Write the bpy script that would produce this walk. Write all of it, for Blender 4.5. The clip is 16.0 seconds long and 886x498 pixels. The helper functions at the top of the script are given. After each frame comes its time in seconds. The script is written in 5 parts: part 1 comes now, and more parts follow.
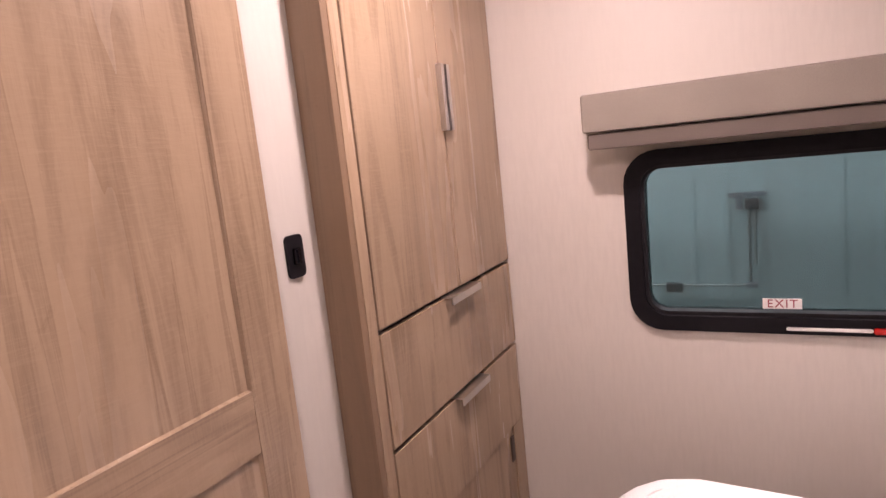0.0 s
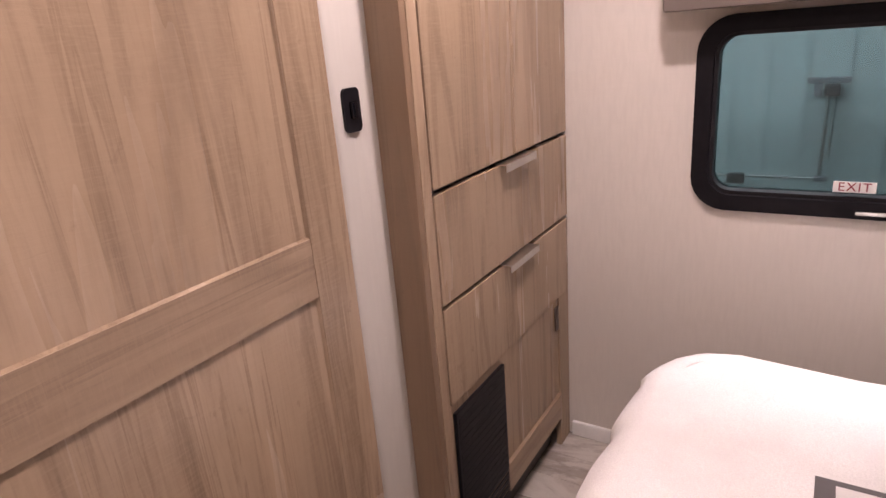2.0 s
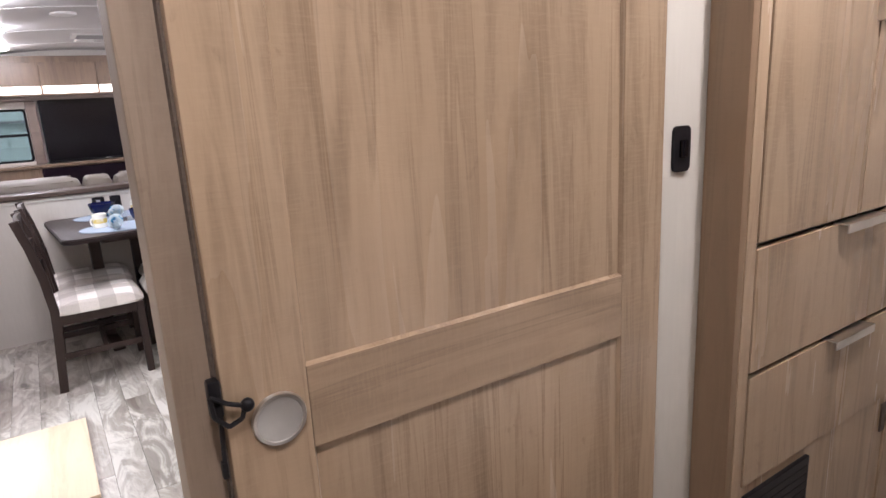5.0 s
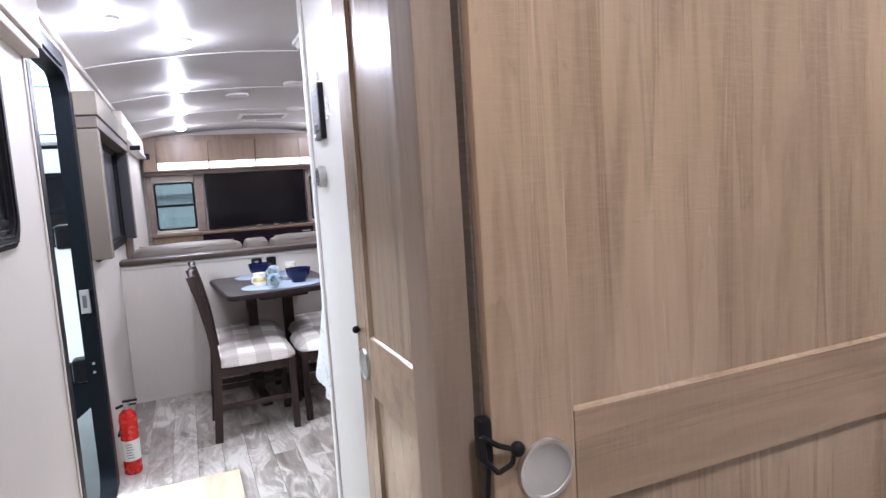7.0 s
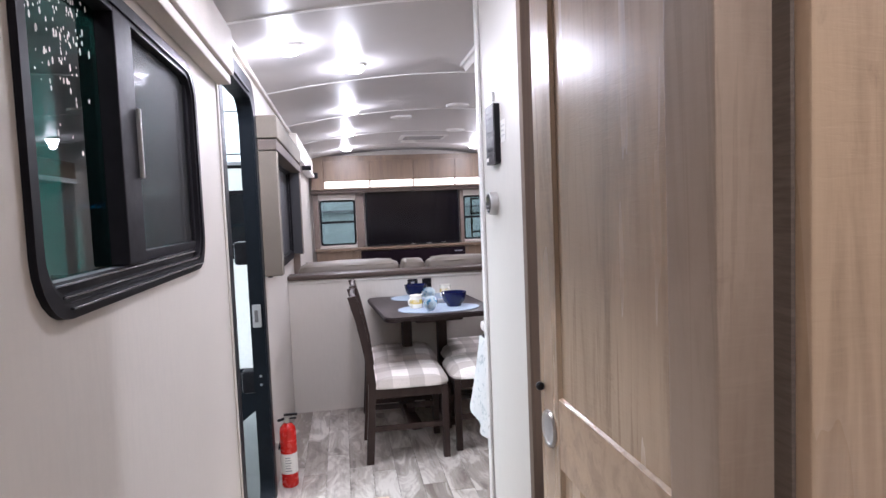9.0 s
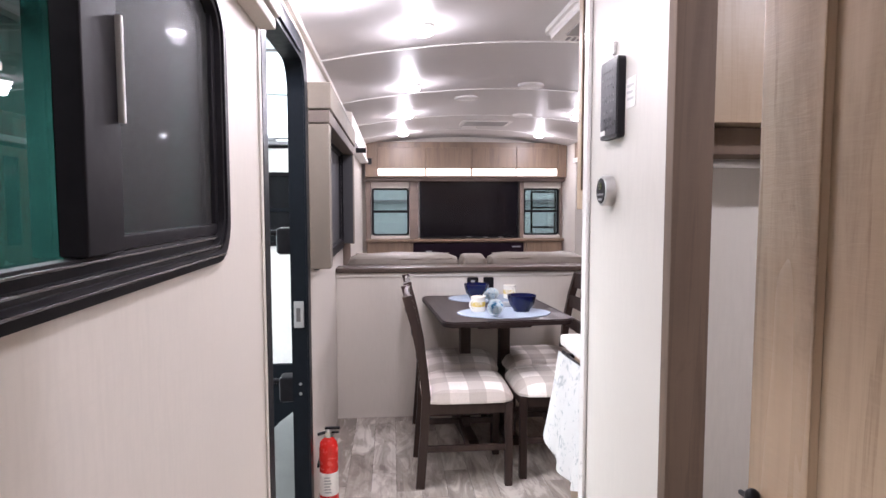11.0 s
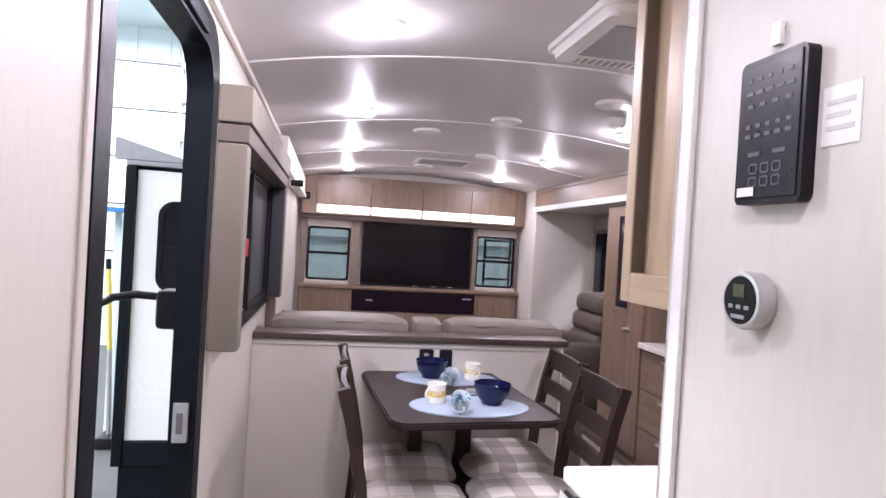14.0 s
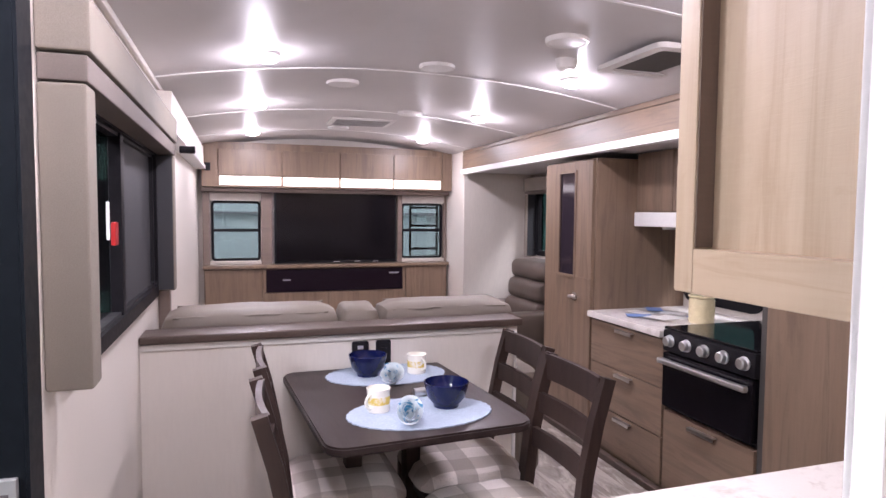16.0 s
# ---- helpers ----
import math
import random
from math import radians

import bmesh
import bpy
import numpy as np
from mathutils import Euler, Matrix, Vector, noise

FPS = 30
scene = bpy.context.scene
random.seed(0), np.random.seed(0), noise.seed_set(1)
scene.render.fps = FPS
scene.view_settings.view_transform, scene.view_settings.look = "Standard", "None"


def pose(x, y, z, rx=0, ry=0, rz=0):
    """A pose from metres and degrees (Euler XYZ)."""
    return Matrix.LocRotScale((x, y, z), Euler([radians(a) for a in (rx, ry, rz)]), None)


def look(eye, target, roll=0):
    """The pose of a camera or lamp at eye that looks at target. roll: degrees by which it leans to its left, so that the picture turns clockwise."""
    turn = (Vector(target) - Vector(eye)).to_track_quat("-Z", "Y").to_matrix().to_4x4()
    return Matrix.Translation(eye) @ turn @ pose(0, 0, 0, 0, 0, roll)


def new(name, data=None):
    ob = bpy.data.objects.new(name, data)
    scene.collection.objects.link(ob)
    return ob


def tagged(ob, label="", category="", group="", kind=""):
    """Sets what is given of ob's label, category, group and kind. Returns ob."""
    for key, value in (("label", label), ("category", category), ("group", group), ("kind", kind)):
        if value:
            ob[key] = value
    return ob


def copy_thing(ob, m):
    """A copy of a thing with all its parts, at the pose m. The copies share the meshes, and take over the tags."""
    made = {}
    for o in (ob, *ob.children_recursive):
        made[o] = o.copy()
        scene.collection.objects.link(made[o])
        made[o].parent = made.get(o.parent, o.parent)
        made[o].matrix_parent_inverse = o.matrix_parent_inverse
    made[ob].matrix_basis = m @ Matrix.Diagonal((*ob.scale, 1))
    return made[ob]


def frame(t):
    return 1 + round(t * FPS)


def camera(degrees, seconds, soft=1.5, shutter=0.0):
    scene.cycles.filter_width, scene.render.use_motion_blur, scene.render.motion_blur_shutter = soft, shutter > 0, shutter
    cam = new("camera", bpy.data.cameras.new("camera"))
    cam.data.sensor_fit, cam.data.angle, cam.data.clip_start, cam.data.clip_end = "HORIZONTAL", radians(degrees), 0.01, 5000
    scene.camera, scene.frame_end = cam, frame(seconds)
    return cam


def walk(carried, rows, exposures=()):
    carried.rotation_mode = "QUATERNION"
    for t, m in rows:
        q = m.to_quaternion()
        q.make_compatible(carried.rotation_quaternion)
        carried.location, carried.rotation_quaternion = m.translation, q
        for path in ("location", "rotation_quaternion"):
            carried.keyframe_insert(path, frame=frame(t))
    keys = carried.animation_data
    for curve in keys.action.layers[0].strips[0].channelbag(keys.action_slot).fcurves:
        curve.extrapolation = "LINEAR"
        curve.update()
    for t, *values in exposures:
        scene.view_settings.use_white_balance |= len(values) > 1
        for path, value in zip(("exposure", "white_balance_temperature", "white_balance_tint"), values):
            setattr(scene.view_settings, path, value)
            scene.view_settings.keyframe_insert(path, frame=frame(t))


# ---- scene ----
cam = camera(71.4, 16.0)
PATH = [
    (0, (0.176, 0.228, 1.408), (-0.734, 1.983, 1.104), -6.1),
    (0.5, (0.173, 0.225, 1.395), (-0.799, 1.928, 1.001), -5.4),
    (1, (0.174, 0.224, 1.388), (-0.836, 1.876, 0.888), -4.8),
    (1.5, (0.169, 0.218, 1.378), (-0.837, 1.839, 0.777), -5.3),
    (2, (0.166, 0.216, 1.367), (-0.865, 1.799, 0.713), -4.8),
    (2.5, (0.16, 0.226, 1.366), (-0.954, 1.744, 0.692), -3.3),
    (3, (0.156, 0.229, 1.369), (-1.088, 1.663, 0.741), -3.2),
    (3.5, (0.143, 0.224, 1.366), (-1.202, 1.558, 0.726), -2.8),
    (4, (0.131, 0.213, 1.365), (-1.341, 1.43, 0.773), -3.5),
    (4.5, (0.119, 0.196, 1.364), (-1.456, 1.304, 0.822), -3.7),
    (5, (0.097, 0.157, 1.357), (-1.538, 1.209, 0.886), -3.2),
    (5.2, (0.083, 0.136, 1.352), (-1.584, 1.149, 0.91), -3.1),
    (7.5, (-0.049, 0.012, 1.304), (-1.917, 0.71, 1.142), -3.7),
    (8, (-0.061, 0.001, 1.318), (-1.967, 0.595, 1.194), -3.5),
    (8.5, (-0.115, -0.009, 1.33), (-2.069, 0.395, 1.201), -3.1),
    (9, (-0.219, -0.007, 1.339), (-2.19, 0.311, 1.21), -2.3),
    (9.5, (-0.354, -0.022, 1.331), (-2.332, 0.234, 1.178), -2.0),
    (9.7, (-0.392, -0.031, 1.319), (-2.375, 0.181, 1.171), -2.0),
    (11.8, (-0.9, -0.066, 1.332), (-2.885, 0.13, 1.185), 1.0),
    (12, (-0.962, -0.081, 1.344), (-2.938, 0.195, 1.212), 0.9),
    (12.5, (-1.08, -0.089, 1.359), (-3.041, 0.287, 1.243), 1.0),
    (13, (-1.177, -0.07, 1.352), (-3.13, 0.322, 1.178), 1.8),
    (13.5, (-1.293, -0.065, 1.365), (-3.251, 0.318, 1.225), 2.8),
    (14, (-1.412, -0.056, 1.399), (-3.378, 0.308, 1.38), 3.4),
    (14.5, (-1.523, -0.052, 1.421), (-3.465, 0.423, 1.373), 3.7),
    (15, (-1.657, -0.058, 1.423), (-3.558, 0.561, 1.406), 1.5),
    (15.5, (-1.794, -0.045, 1.418), (-3.678, 0.622, 1.338), 0.6),
    (16, (-1.899, -0.021, 1.406), (-3.796, 0.603, 1.289), 0.5),
]
EXPOSURES = [(0, 0.16, 7200, 38), (1.5, 0.16, 7000, 34), (3.0, 0.14, 6750, 28), (5.0, 0.06, 6250, 14), (7.5, 0.05, 5750, 13), (8.5, 0.0, 5850, 14), (9.5, -0.12, 6050, 15), (12.0, 0.14, 6450, 21), (13.5, 0.0, 6350, 23), (14.5, -0.12, 6200, 22), (16.0, 0.08, 6350, 24)]
walk(cam, [(t, look(eye, target, roll)) for t, eye, target, roll in PATH], EXPOSURES)

# ---- world, lights, exposure ----
world = bpy.data.worlds.new("hall_world")
world.use_nodes = True
world.node_tree.nodes["Background"].inputs["Color"].default_value = (0.62, 0.72, 0.75, 1)
world.node_tree.nodes["Background"].inputs["Strength"].default_value = 0.25
scene.world = world

LEFT, RIGHT, FRONT, REAR = -0.385, 1.985, 2.3, -7.95
MID = (LEFT + RIGHT) / 2


def roof_z(y):
    """Height of the gently arched ceiling."""
    return 2.10 - 0.115 * ((y - MID) / (RIGHT - MID)) ** 2


def lamp(name, x, y, z, watts, radius=0.045, color=(1.0, 0.95, 0.92)):
    data = bpy.data.lights.new(name, "AREA")
    data.shape, data.size = "DISK", 2 * radius
    data.energy, data.color = watts, color
    ob = new(name, data)
    ob.location = (x, y, z)
    return ob


def glare(name, x, y, z, watts, color):
    """An added point light below a puck, imitating the bloom round it on the ceiling."""
    data = bpy.data.lights.new(name, "POINT")
    data.energy, data.shadow_soft_size, data.color = watts, 0.03, color
    new(name, data).location = (x, y, z)


LIVING = (0.95, 0.93, 1.0)
WARM = (1.0, 0.92, 0.87)
PUCKS = [(-3.31, 0.085), (-4.595, 0.085), (-5.83, 0.083), (-7.186, 0.08),
         (-3.31, 1.523), (-4.595, 1.523), (-5.83, 1.523), (-7.186, 1.523), (-2.815, -0.19), (-1.70, 0.06)]
for px, py in PUCKS:
    share = 0.7 if px > -2.0 else 1.0  # the corridor lamp is weaker
    lamp("puck_light", px, py, roof_z(py) - 0.042, 6.6 * share, color=LIVING)
    glare("puck_glow", px, py, roof_z(py) - 0.065, 4.6 * share, LIVING)
BED_PUCKS = [(-0.10, 1.26), (0.0, 0.20)]
for px, py in BED_PUCKS:
    lamp("puck_light", px, py, roof_z(py) - 0.042, 9.0 if py > 1 else 6.5, 0.035, color=WARM)
    glare("puck_glow", px, py, roof_z(py) - 0.065, 2.6, WARM)
lamp("bath_light", -1.3, 1.2, roof_z(1.2) - 0.042, 12.0, color=LIVING)


def hall_lamp(x, y, z, sx, sy, watts):
    data = bpy.data.lights.new("hall_light", "AREA")
    data.shape, data.size, data.size_y, data.energy = "RECTANGLE", sx, sy, watts
    data.color = (0.93, 0.98, 1.0)
    ob = new("hall_light", data)
    ob.location = (x, y, z)


hall_lamp(-5, -5.0, 4.8, 14, 1.2, 2200)
hall_lamp(-4, 5.0, 4.8, 12, 1.2, 900)
hall_lamp(-11.5, 1, 4.8, 1.2, 10, 700)

# ---- materials ----


class Nodes:
    """A small builder for node materials."""

    def __init__(self, name):
        self.mat = bpy.data.materials.new(name)
        self.mat.use_nodes = True
        self.tree = self.mat.node_tree
        self.bsdf = self.tree.nodes["Principled BSDF"]
        self.coords = None

    def add(self, kind, **settings):
        node = self.tree.nodes.new(kind)
        for key, value in settings.items():
            node.inputs[key].default_value = value
        return node

    def link(self, a, b):
        self.tree.links.new(a, b)

    def place(self, scale, shift=True):
        if self.coords is None:
            tex = self.add("ShaderNodeTexCoord")
            info = self.add("ShaderNodeObjectInfo")
            mul = self.add("ShaderNodeVectorMath")
            mul.operation = "MULTIPLY_ADD"
            comb = self.add("ShaderNodeCombineXYZ")
            for k in "XYZ":
                self.link(info.outputs["Random"], comb.inputs[k])
            self.link(comb.outputs[0], mul.inputs[0])
            mul.inputs[1].default_value = (7.0, 11.0, 5.0) if shift else (0, 0, 0)
            self.link(tex.outputs["Object"], mul.inputs[2])
            self.coords = mul.outputs[0]
        m = self.add("ShaderNodeMapping")
        m.inputs["Scale"].default_value = scale
        self.link(self.coords, m.inputs["Vector"])
        return m.outputs[0]

    def noise(self, scale, detail=4.0, rough=0.6, distort=0.0, shift=True):
        n = self.add("ShaderNodeTexNoise", Scale=1.0, Detail=detail, Roughness=rough, Distortion=distort)
        self.link(self.place(scale, shift), n.inputs["Vector"])
        return n.outputs["Fac"]

    def ramp(self, fac, stops):
        r = self.add("ShaderNodeValToRGB")
        els = r.color_ramp.elements
        while len(els) < len(stops):
            els.new(0.5)
        for e, (p, c) in zip(els, stops):
            e.position, e.color = p, (*c, 1)
        self.link(fac, r.inputs[0])
        return r.outputs[0]

    def mix(self, a, b, fac, mode="MIX"):
        m = self.tree.nodes.new("ShaderNodeMix")
        m.data_type, m.blend_type = "RGBA", mode
        if hasattr(fac, "default_value"):
            self.link(fac, m.inputs[0])
        else:
            m.inputs[0].default_value = fac
        for sock, v in ((m.inputs[6], a), (m.inputs[7], b)):
            if hasattr(v, "default_value"):
                self.link(v, sock)
            else:
                sock.default_value = (*v, 1)
        return m.outputs[2]

    def bump(self, height, strength, distance=0.01):
        b = self.add("ShaderNodeBump", Strength=strength, Distance=distance)
        self.link(height, b.inputs["Height"])
        self.link(b.outputs[0], self.bsdf.inputs["Normal"])

    def done(self, color, rough, metal=0.0, rough_var=None):
        if hasattr(color, "default_value"):
            self.link(color, self.bsdf.inputs["Base Color"])
        else:
            self.bsdf.inputs["Base Color"].default_value = (*color, 1)
        self.bsdf.inputs["Roughness"].default_value = rough
        self.bsdf.inputs["Metallic"].default_value = metal
        if rough_var is not None:
            r = self.add("ShaderNodeMapRange")
            self.link(rough_var, r.inputs[0])
            r.inputs[3].default_value, r.inputs[4].default_value = rough - 0.1, rough + 0.12
            self.link(r.outputs[0], self.bsdf.inputs["Roughness"])
        return self.mat


def wood(name, pale, mid, dark, grain="z", rough=0.45, fine=1.0, bump=0.2):
    n = Nodes(name)
    k = {"x": 0, "y": 1, "z": 2}[grain]

    def stretch(along, across):
        v = [across * fine] * 3
        v[k] = along
        return v

    broad = n.noise(stretch(0.7, 8), 3, 0.55, 0.6)
    fibres = n.noise(stretch(6.0, 95), 4, 0.72, 0.6)
    streaks = n.noise(stretch(1.2, 12), 6, 0.60, 1.4)
    veins = n.noise(stretch(0.75, 17), 5, 0.58, 1.3)
    knots = n.noise(stretch(9.0, 13), 5, 0.68, 1.6)
    saw = n.noise([210 if i == k else 26 for i in range(3)], 3, 0.65, 0.8)
    wide = n.noise(stretch(0.6, 3.5), 2, 0.5, 0.4)
    grey = lambda v: (v, v, v)
    col = n.ramp(broad, [(0.3, mid), (0.55, pale), (0.75, mid)])
    col = n.mix(col, mid, n.ramp(wide, [(0.4, grey(0)), (0.62, grey(0.9))]))
    col = n.mix(col, dark, n.ramp(fibres, [(0.45, grey(0)), (0.80, grey(0.26))]))
    col = n.mix(col, dark, n.ramp(streaks, [(0.50, grey(0)), (0.57, grey(0.24)), (0.64, grey(0.46)), (0.76, grey(0.66))]))
    col = n.mix(col, dark, n.ramp(veins, [(0.565, grey(0)), (0.60, grey(0.40)), (0.64, grey(0.10)), (0.78, grey(0.4))]))
    col = n.mix(col, dark, n.ramp(knots, [(0.63, grey(0)), (0.78, grey(0.5))]))
    col = n.mix(col, pale, n.ramp(saw, [(0.46, grey(0)), (0.74, grey(0.26))]))
    n.bump(n.mix(fibres, saw, 0.65), bump, 0.0016)
    return n.done(col, rough, rough_var=broad)


def plain(name, color, rough, metal=0.0, vary=0.06, grain=(40, 40, 40), bump=0.0):
    n = Nodes(name)
    fac = n.noise(grain, 4, 0.6)
    low = tuple(c * (1 - vary) for c in color)
    high = tuple(min(1, c * (1 + vary)) for c in color)
    col = n.ramp(fac, [(0.3, low), (0.7, high)])
    if bump:
        n.bump(fac, bump, 0.003)
    return n.done(col, rough, metal, rough_var=fac if rough > 0.12 and metal < 0.5 else None)


def glass(name, tint, clear=0.85, rough=0.0):
    n = Nodes(name)
    out = n.tree.nodes["Material Output"]
    n.tree.nodes.remove(n.bsdf)
    see = n.add("ShaderNodeBsdfTransparent", Color=(*[c * clear for c in tint], 1))
    gloss = n.add("ShaderNodeBsdfGlossy", Color=(1, 1, 1, 1), Roughness=rough)
    facing = n.add("ShaderNodeLayerWeight", Blend=0.5)
    power = n.tree.nodes.new("ShaderNodeMath")
    power.operation = "POWER"
    power.inputs[1].default_value = 5.0
    n.link(facing.outputs["Facing"], power.inputs[0])
    fres = n.tree.nodes.new("ShaderNodeMath")
    fres.operation = "MULTIPLY_ADD"
    fres.inputs[1].default_value, fres.inputs[2].default_value = 0.75, 0.035
    n.link(power.outputs[0], fres.inputs[0])
    mixer = n.add("ShaderNodeMixShader")
    n.link(fres.outputs[0], mixer.inputs[0])
    n.link(see.outputs[0], mixer.inputs[1])
    n.link(gloss.outputs[0], mixer.inputs[2])
    n.link(mixer.outputs[0], out.inputs["Surface"])
    return n.mat


def glow(name, color, strength):
    n = Nodes(name)
    n.bsdf.inputs["Emission Color"].default_value = (*color, 1)
    n.bsdf.inputs["Emission Strength"].default_value = strength
    return n.done(color, 0.4)


def wallpaper(name, base):
    n = Nodes(name)
    weave = n.noise((90, 90, 14), 3, 0.6)
    fibre = n.noise((14, 14, 160), 3, 0.6)
    cloud = n.noise((1.3, 1.3, 1.3), 2, 0.5)
    dark = tuple(c * 0.95 for c in base)
    col = n.ramp(weave, [(0.35, dark), (0.6, base)])
    col = n.mix(col, tuple(c * 0.95 for c in base), n.ramp(fibre, [(0.5, (0, 0, 0)), (0.8, (0.7, 0.7, 0.7))]))
    col = n.mix(col, tuple(c * 0.94 for c in base), n.ramp(cloud, [(0.4, (0, 0, 0)), (0.7, (0.8, 0.8, 0.8))]))
    n.bump(n.mix(fibre, weave, 0.5), 0.15, 0.0012)
    return n.done(col, 0.5, rough_var=weave)


def plank_floor(name):
    n = Nodes(name)
    info = n.add("ShaderNodeObjectInfo")
    grain = n.noise((2.2, 45, 1), 5, 0.65, 0.5)
    worn = n.noise((3.2, 9, 1), 5, 0.65, 1.2)
    tone = n.ramp(info.outputs["Random"], [(0.0, (0.24, 0.205, 0.175)), (0.4, (0.42, 0.375, 0.33)), (0.7, (0.31, 0.265, 0.225)), (1.0, (0.52, 0.475, 0.43))])
    col = n.mix(tone, (0.17, 0.14, 0.12), n.ramp(grain, [(0.5, (0, 0, 0)), (0.8, (0.75, 0.75, 0.75))]))
    col = n.mix(col, (0.60, 0.56, 0.51), n.ramp(worn, [(0.48, (0, 0, 0)), (0.60, (0.85, 0.85, 0.85))]))
    col = n.mix(col, (0.15, 0.12, 0.10), n.ramp(worn, [(0.32, (0.85, 0.85, 0.85)), (0.44, (0, 0, 0))]))
    n.bump(grain, 0.12, 0.002)
    return n.done(col, 0.38, rough_var=worn)


def plaid(name):
    n = Nodes(name)
    tex = n.place((1, 1, 1), shift=False)
    sep = n.add("ShaderNodeSeparateXYZ")
    n.link(tex, sep.inputs[0])

    def stripe(axis, period):
        m = n.add("ShaderNodeMath")
        m.operation = "MULTIPLY"
        m.inputs[1].default_value = 2 * math.pi / period
        n.link(sep.outputs[axis], m.inputs[0])
        w = n.add("ShaderNodeMath")
        w.operation = "SINE"
        n.link(m.outputs[0], w.inputs[0])
        return n.ramp(w.outputs[0], [(0.0, (0, 0, 0)), (0.12, (1, 1, 1))])

    yarn = n.noise((260, 260, 60), 2, 0.6)
    col = n.mix((0.86, 0.80, 0.75), (0.47, 0.41, 0.36), n.mix((0, 0, 0), (0.72, 0.72, 0.72), stripe("X", 0.17)))
    col = n.mix(col, (0.36, 0.31, 0.27), n.mix((0, 0, 0), (0.62, 0.62, 0.62), stripe("Y", 0.17)))
    col = n.mix(col, (0.25, 0.22, 0.2), n.ramp(yarn, [(0.5, (0, 0, 0)), (0.9, (0.5, 0.5, 0.5))]))
    n.bump(yarn, 0.35, 0.002)
    return n.done(col, 0.9)


def fabric(name, color, scale=220, rough=0.85, bump=0.3):
    n = Nodes(name)
    yarn = n.noise((scale,) * 3, 2, 0.6)
    cloud = n.noise((6, 6, 6), 3, 0.5)
    col = n.ramp(yarn, [(0.3, tuple(c * 0.86 for c in color)), (0.7, tuple(min(1, c * 1.08) for c in color))])
    col = n.mix(col, tuple(c * 0.8 for c in color), n.ramp(cloud, [(0.4, (0, 0, 0)), (0.75, (0.6, 0.6, 0.6))]))
    n.bump(yarn, bump, 0.002)
    return n.done(col, rough)


def blotches(name, base, spot, scale, low, high, rough=0.8):
    n = Nodes(name)
    f = n.noise((scale,) * 3, 4, 0.65, 0.8)
    y = n.noise((240,) * 3, 2, 0.5)
    col = n.mix(base, spot, n.ramp(f, [(low, (0, 0, 0)), (high, (1, 1, 1))]))
    n.bump(y, 0.3, 0.002)
    return n.done(col, rough)


OAK = wood("light_oak_upright", (0.445, 0.325, 0.222), (0.365, 0.262, 0.175), (0.17, 0.113, 0.073), "z", 0.25, bump=0.3)
OAK_FLAT = wood("light_oak_crosswise", (0.435, 0.315, 0.215), (0.36, 0.257, 0.172), (0.18, 0.122, 0.08), "y", 0.4)
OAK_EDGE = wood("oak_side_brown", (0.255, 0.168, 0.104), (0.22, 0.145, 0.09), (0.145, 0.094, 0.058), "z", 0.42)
OAK_JAMB = wood("greyed_oak_jamb", (0.36, 0.275, 0.21), (0.31, 0.235, 0.178), (0.19, 0.137, 0.098), "z", 0.62)
PALE_OAK = wood("pale_oak", (0.445, 0.34, 0.238), (0.38, 0.287, 0.198), (0.30, 0.21, 0.13), "z", 0.4)
PALE_OAK_X = wood("pale_oak_rail", (0.445, 0.34, 0.238), (0.38, 0.287, 0.198), (0.30, 0.21, 0.13), "x", 0.4)
GREY_OAK = wood("grey_brown_oak", (0.238, 0.163, 0.111), (0.192, 0.130, 0.088), (0.10, 0.066, 0.045), "z", 0.4)
GREY_OAK_X = wood("grey_brown_oak_long", (0.238, 0.163, 0.111), (0.192, 0.130, 0.088), (0.10, 0.066, 0.045), "x", 0.4)
JAMB = wood("jamb_brown", (0.145, 0.098, 0.068), (0.12, 0.08, 0.056), (0.075, 0.05, 0.035), "z", 0.7)
TAUPE_TRIM = wood("taupe_trim", (0.22, 0.165, 0.135), (0.18, 0.135, 0.11), (0.12, 0.09, 0.075), "y", 0.45)
DARK_WOOD = wood("dark_stained_wood", (0.046, 0.028, 0.023), (0.033, 0.020, 0.017), (0.015, 0.009, 0.008), "z", 0.45)
DARK_TOP = wood("dark_table_top", (0.042, 0.029, 0.027), (0.030, 0.021, 0.020), (0.016, 0.011, 0.011), "x", 0.36)
CAP_WOOD = wood("cap_wood", (0.082, 0.054, 0.042), (0.064, 0.042, 0.033), (0.036, 0.024, 0.019), "y", 0.42)
PLY = wood("pale_board", (0.72, 0.57, 0.41), (0.66, 0.51, 0.36), (0.5, 0.37, 0.25), "x", 0.5)
WALL = wallpaper("beige_wallpaper", (0.655, 0.607, 0.552))
WHITE_WALL = wallpaper("pale_wallpaper", (0.61, 0.582, 0.535))
CEILING = plain("ceiling_panel", (0.60, 0.575, 0.57), 0.42, vary=0.03, grain=(9, 9, 9))
SEAM = plain("white_batten", (0.86, 0.85, 0.84), 0.35, vary=0.02)
SLAT_GREY = plain("shaded_plastic", (0.34, 0.33, 0.33), 0.5, vary=0.05)
SEAL = plain("taupe_brush_seal", (0.11, 0.085, 0.068), 0.8, vary=0.25, grain=(30, 30, 300))
FLOOR = plank_floor("weathered_vinyl_plank")
SUBFLOOR = plain("plank_joint", (0.10, 0.085, 0.07), 0.7)
WHITE = plain("white_paint", (0.80, 0.79, 0.77), 0.35, vary=0.03)
PLASTIC = plain("white_plastic", (0.78, 0.76, 0.74), 0.3, vary=0.03)
# near-black standing for the shade inside cabinets, gaps and openings
GRILLE_DARK = plain("grille_shadow", (0.06, 0.055, 0.05), 0.7)
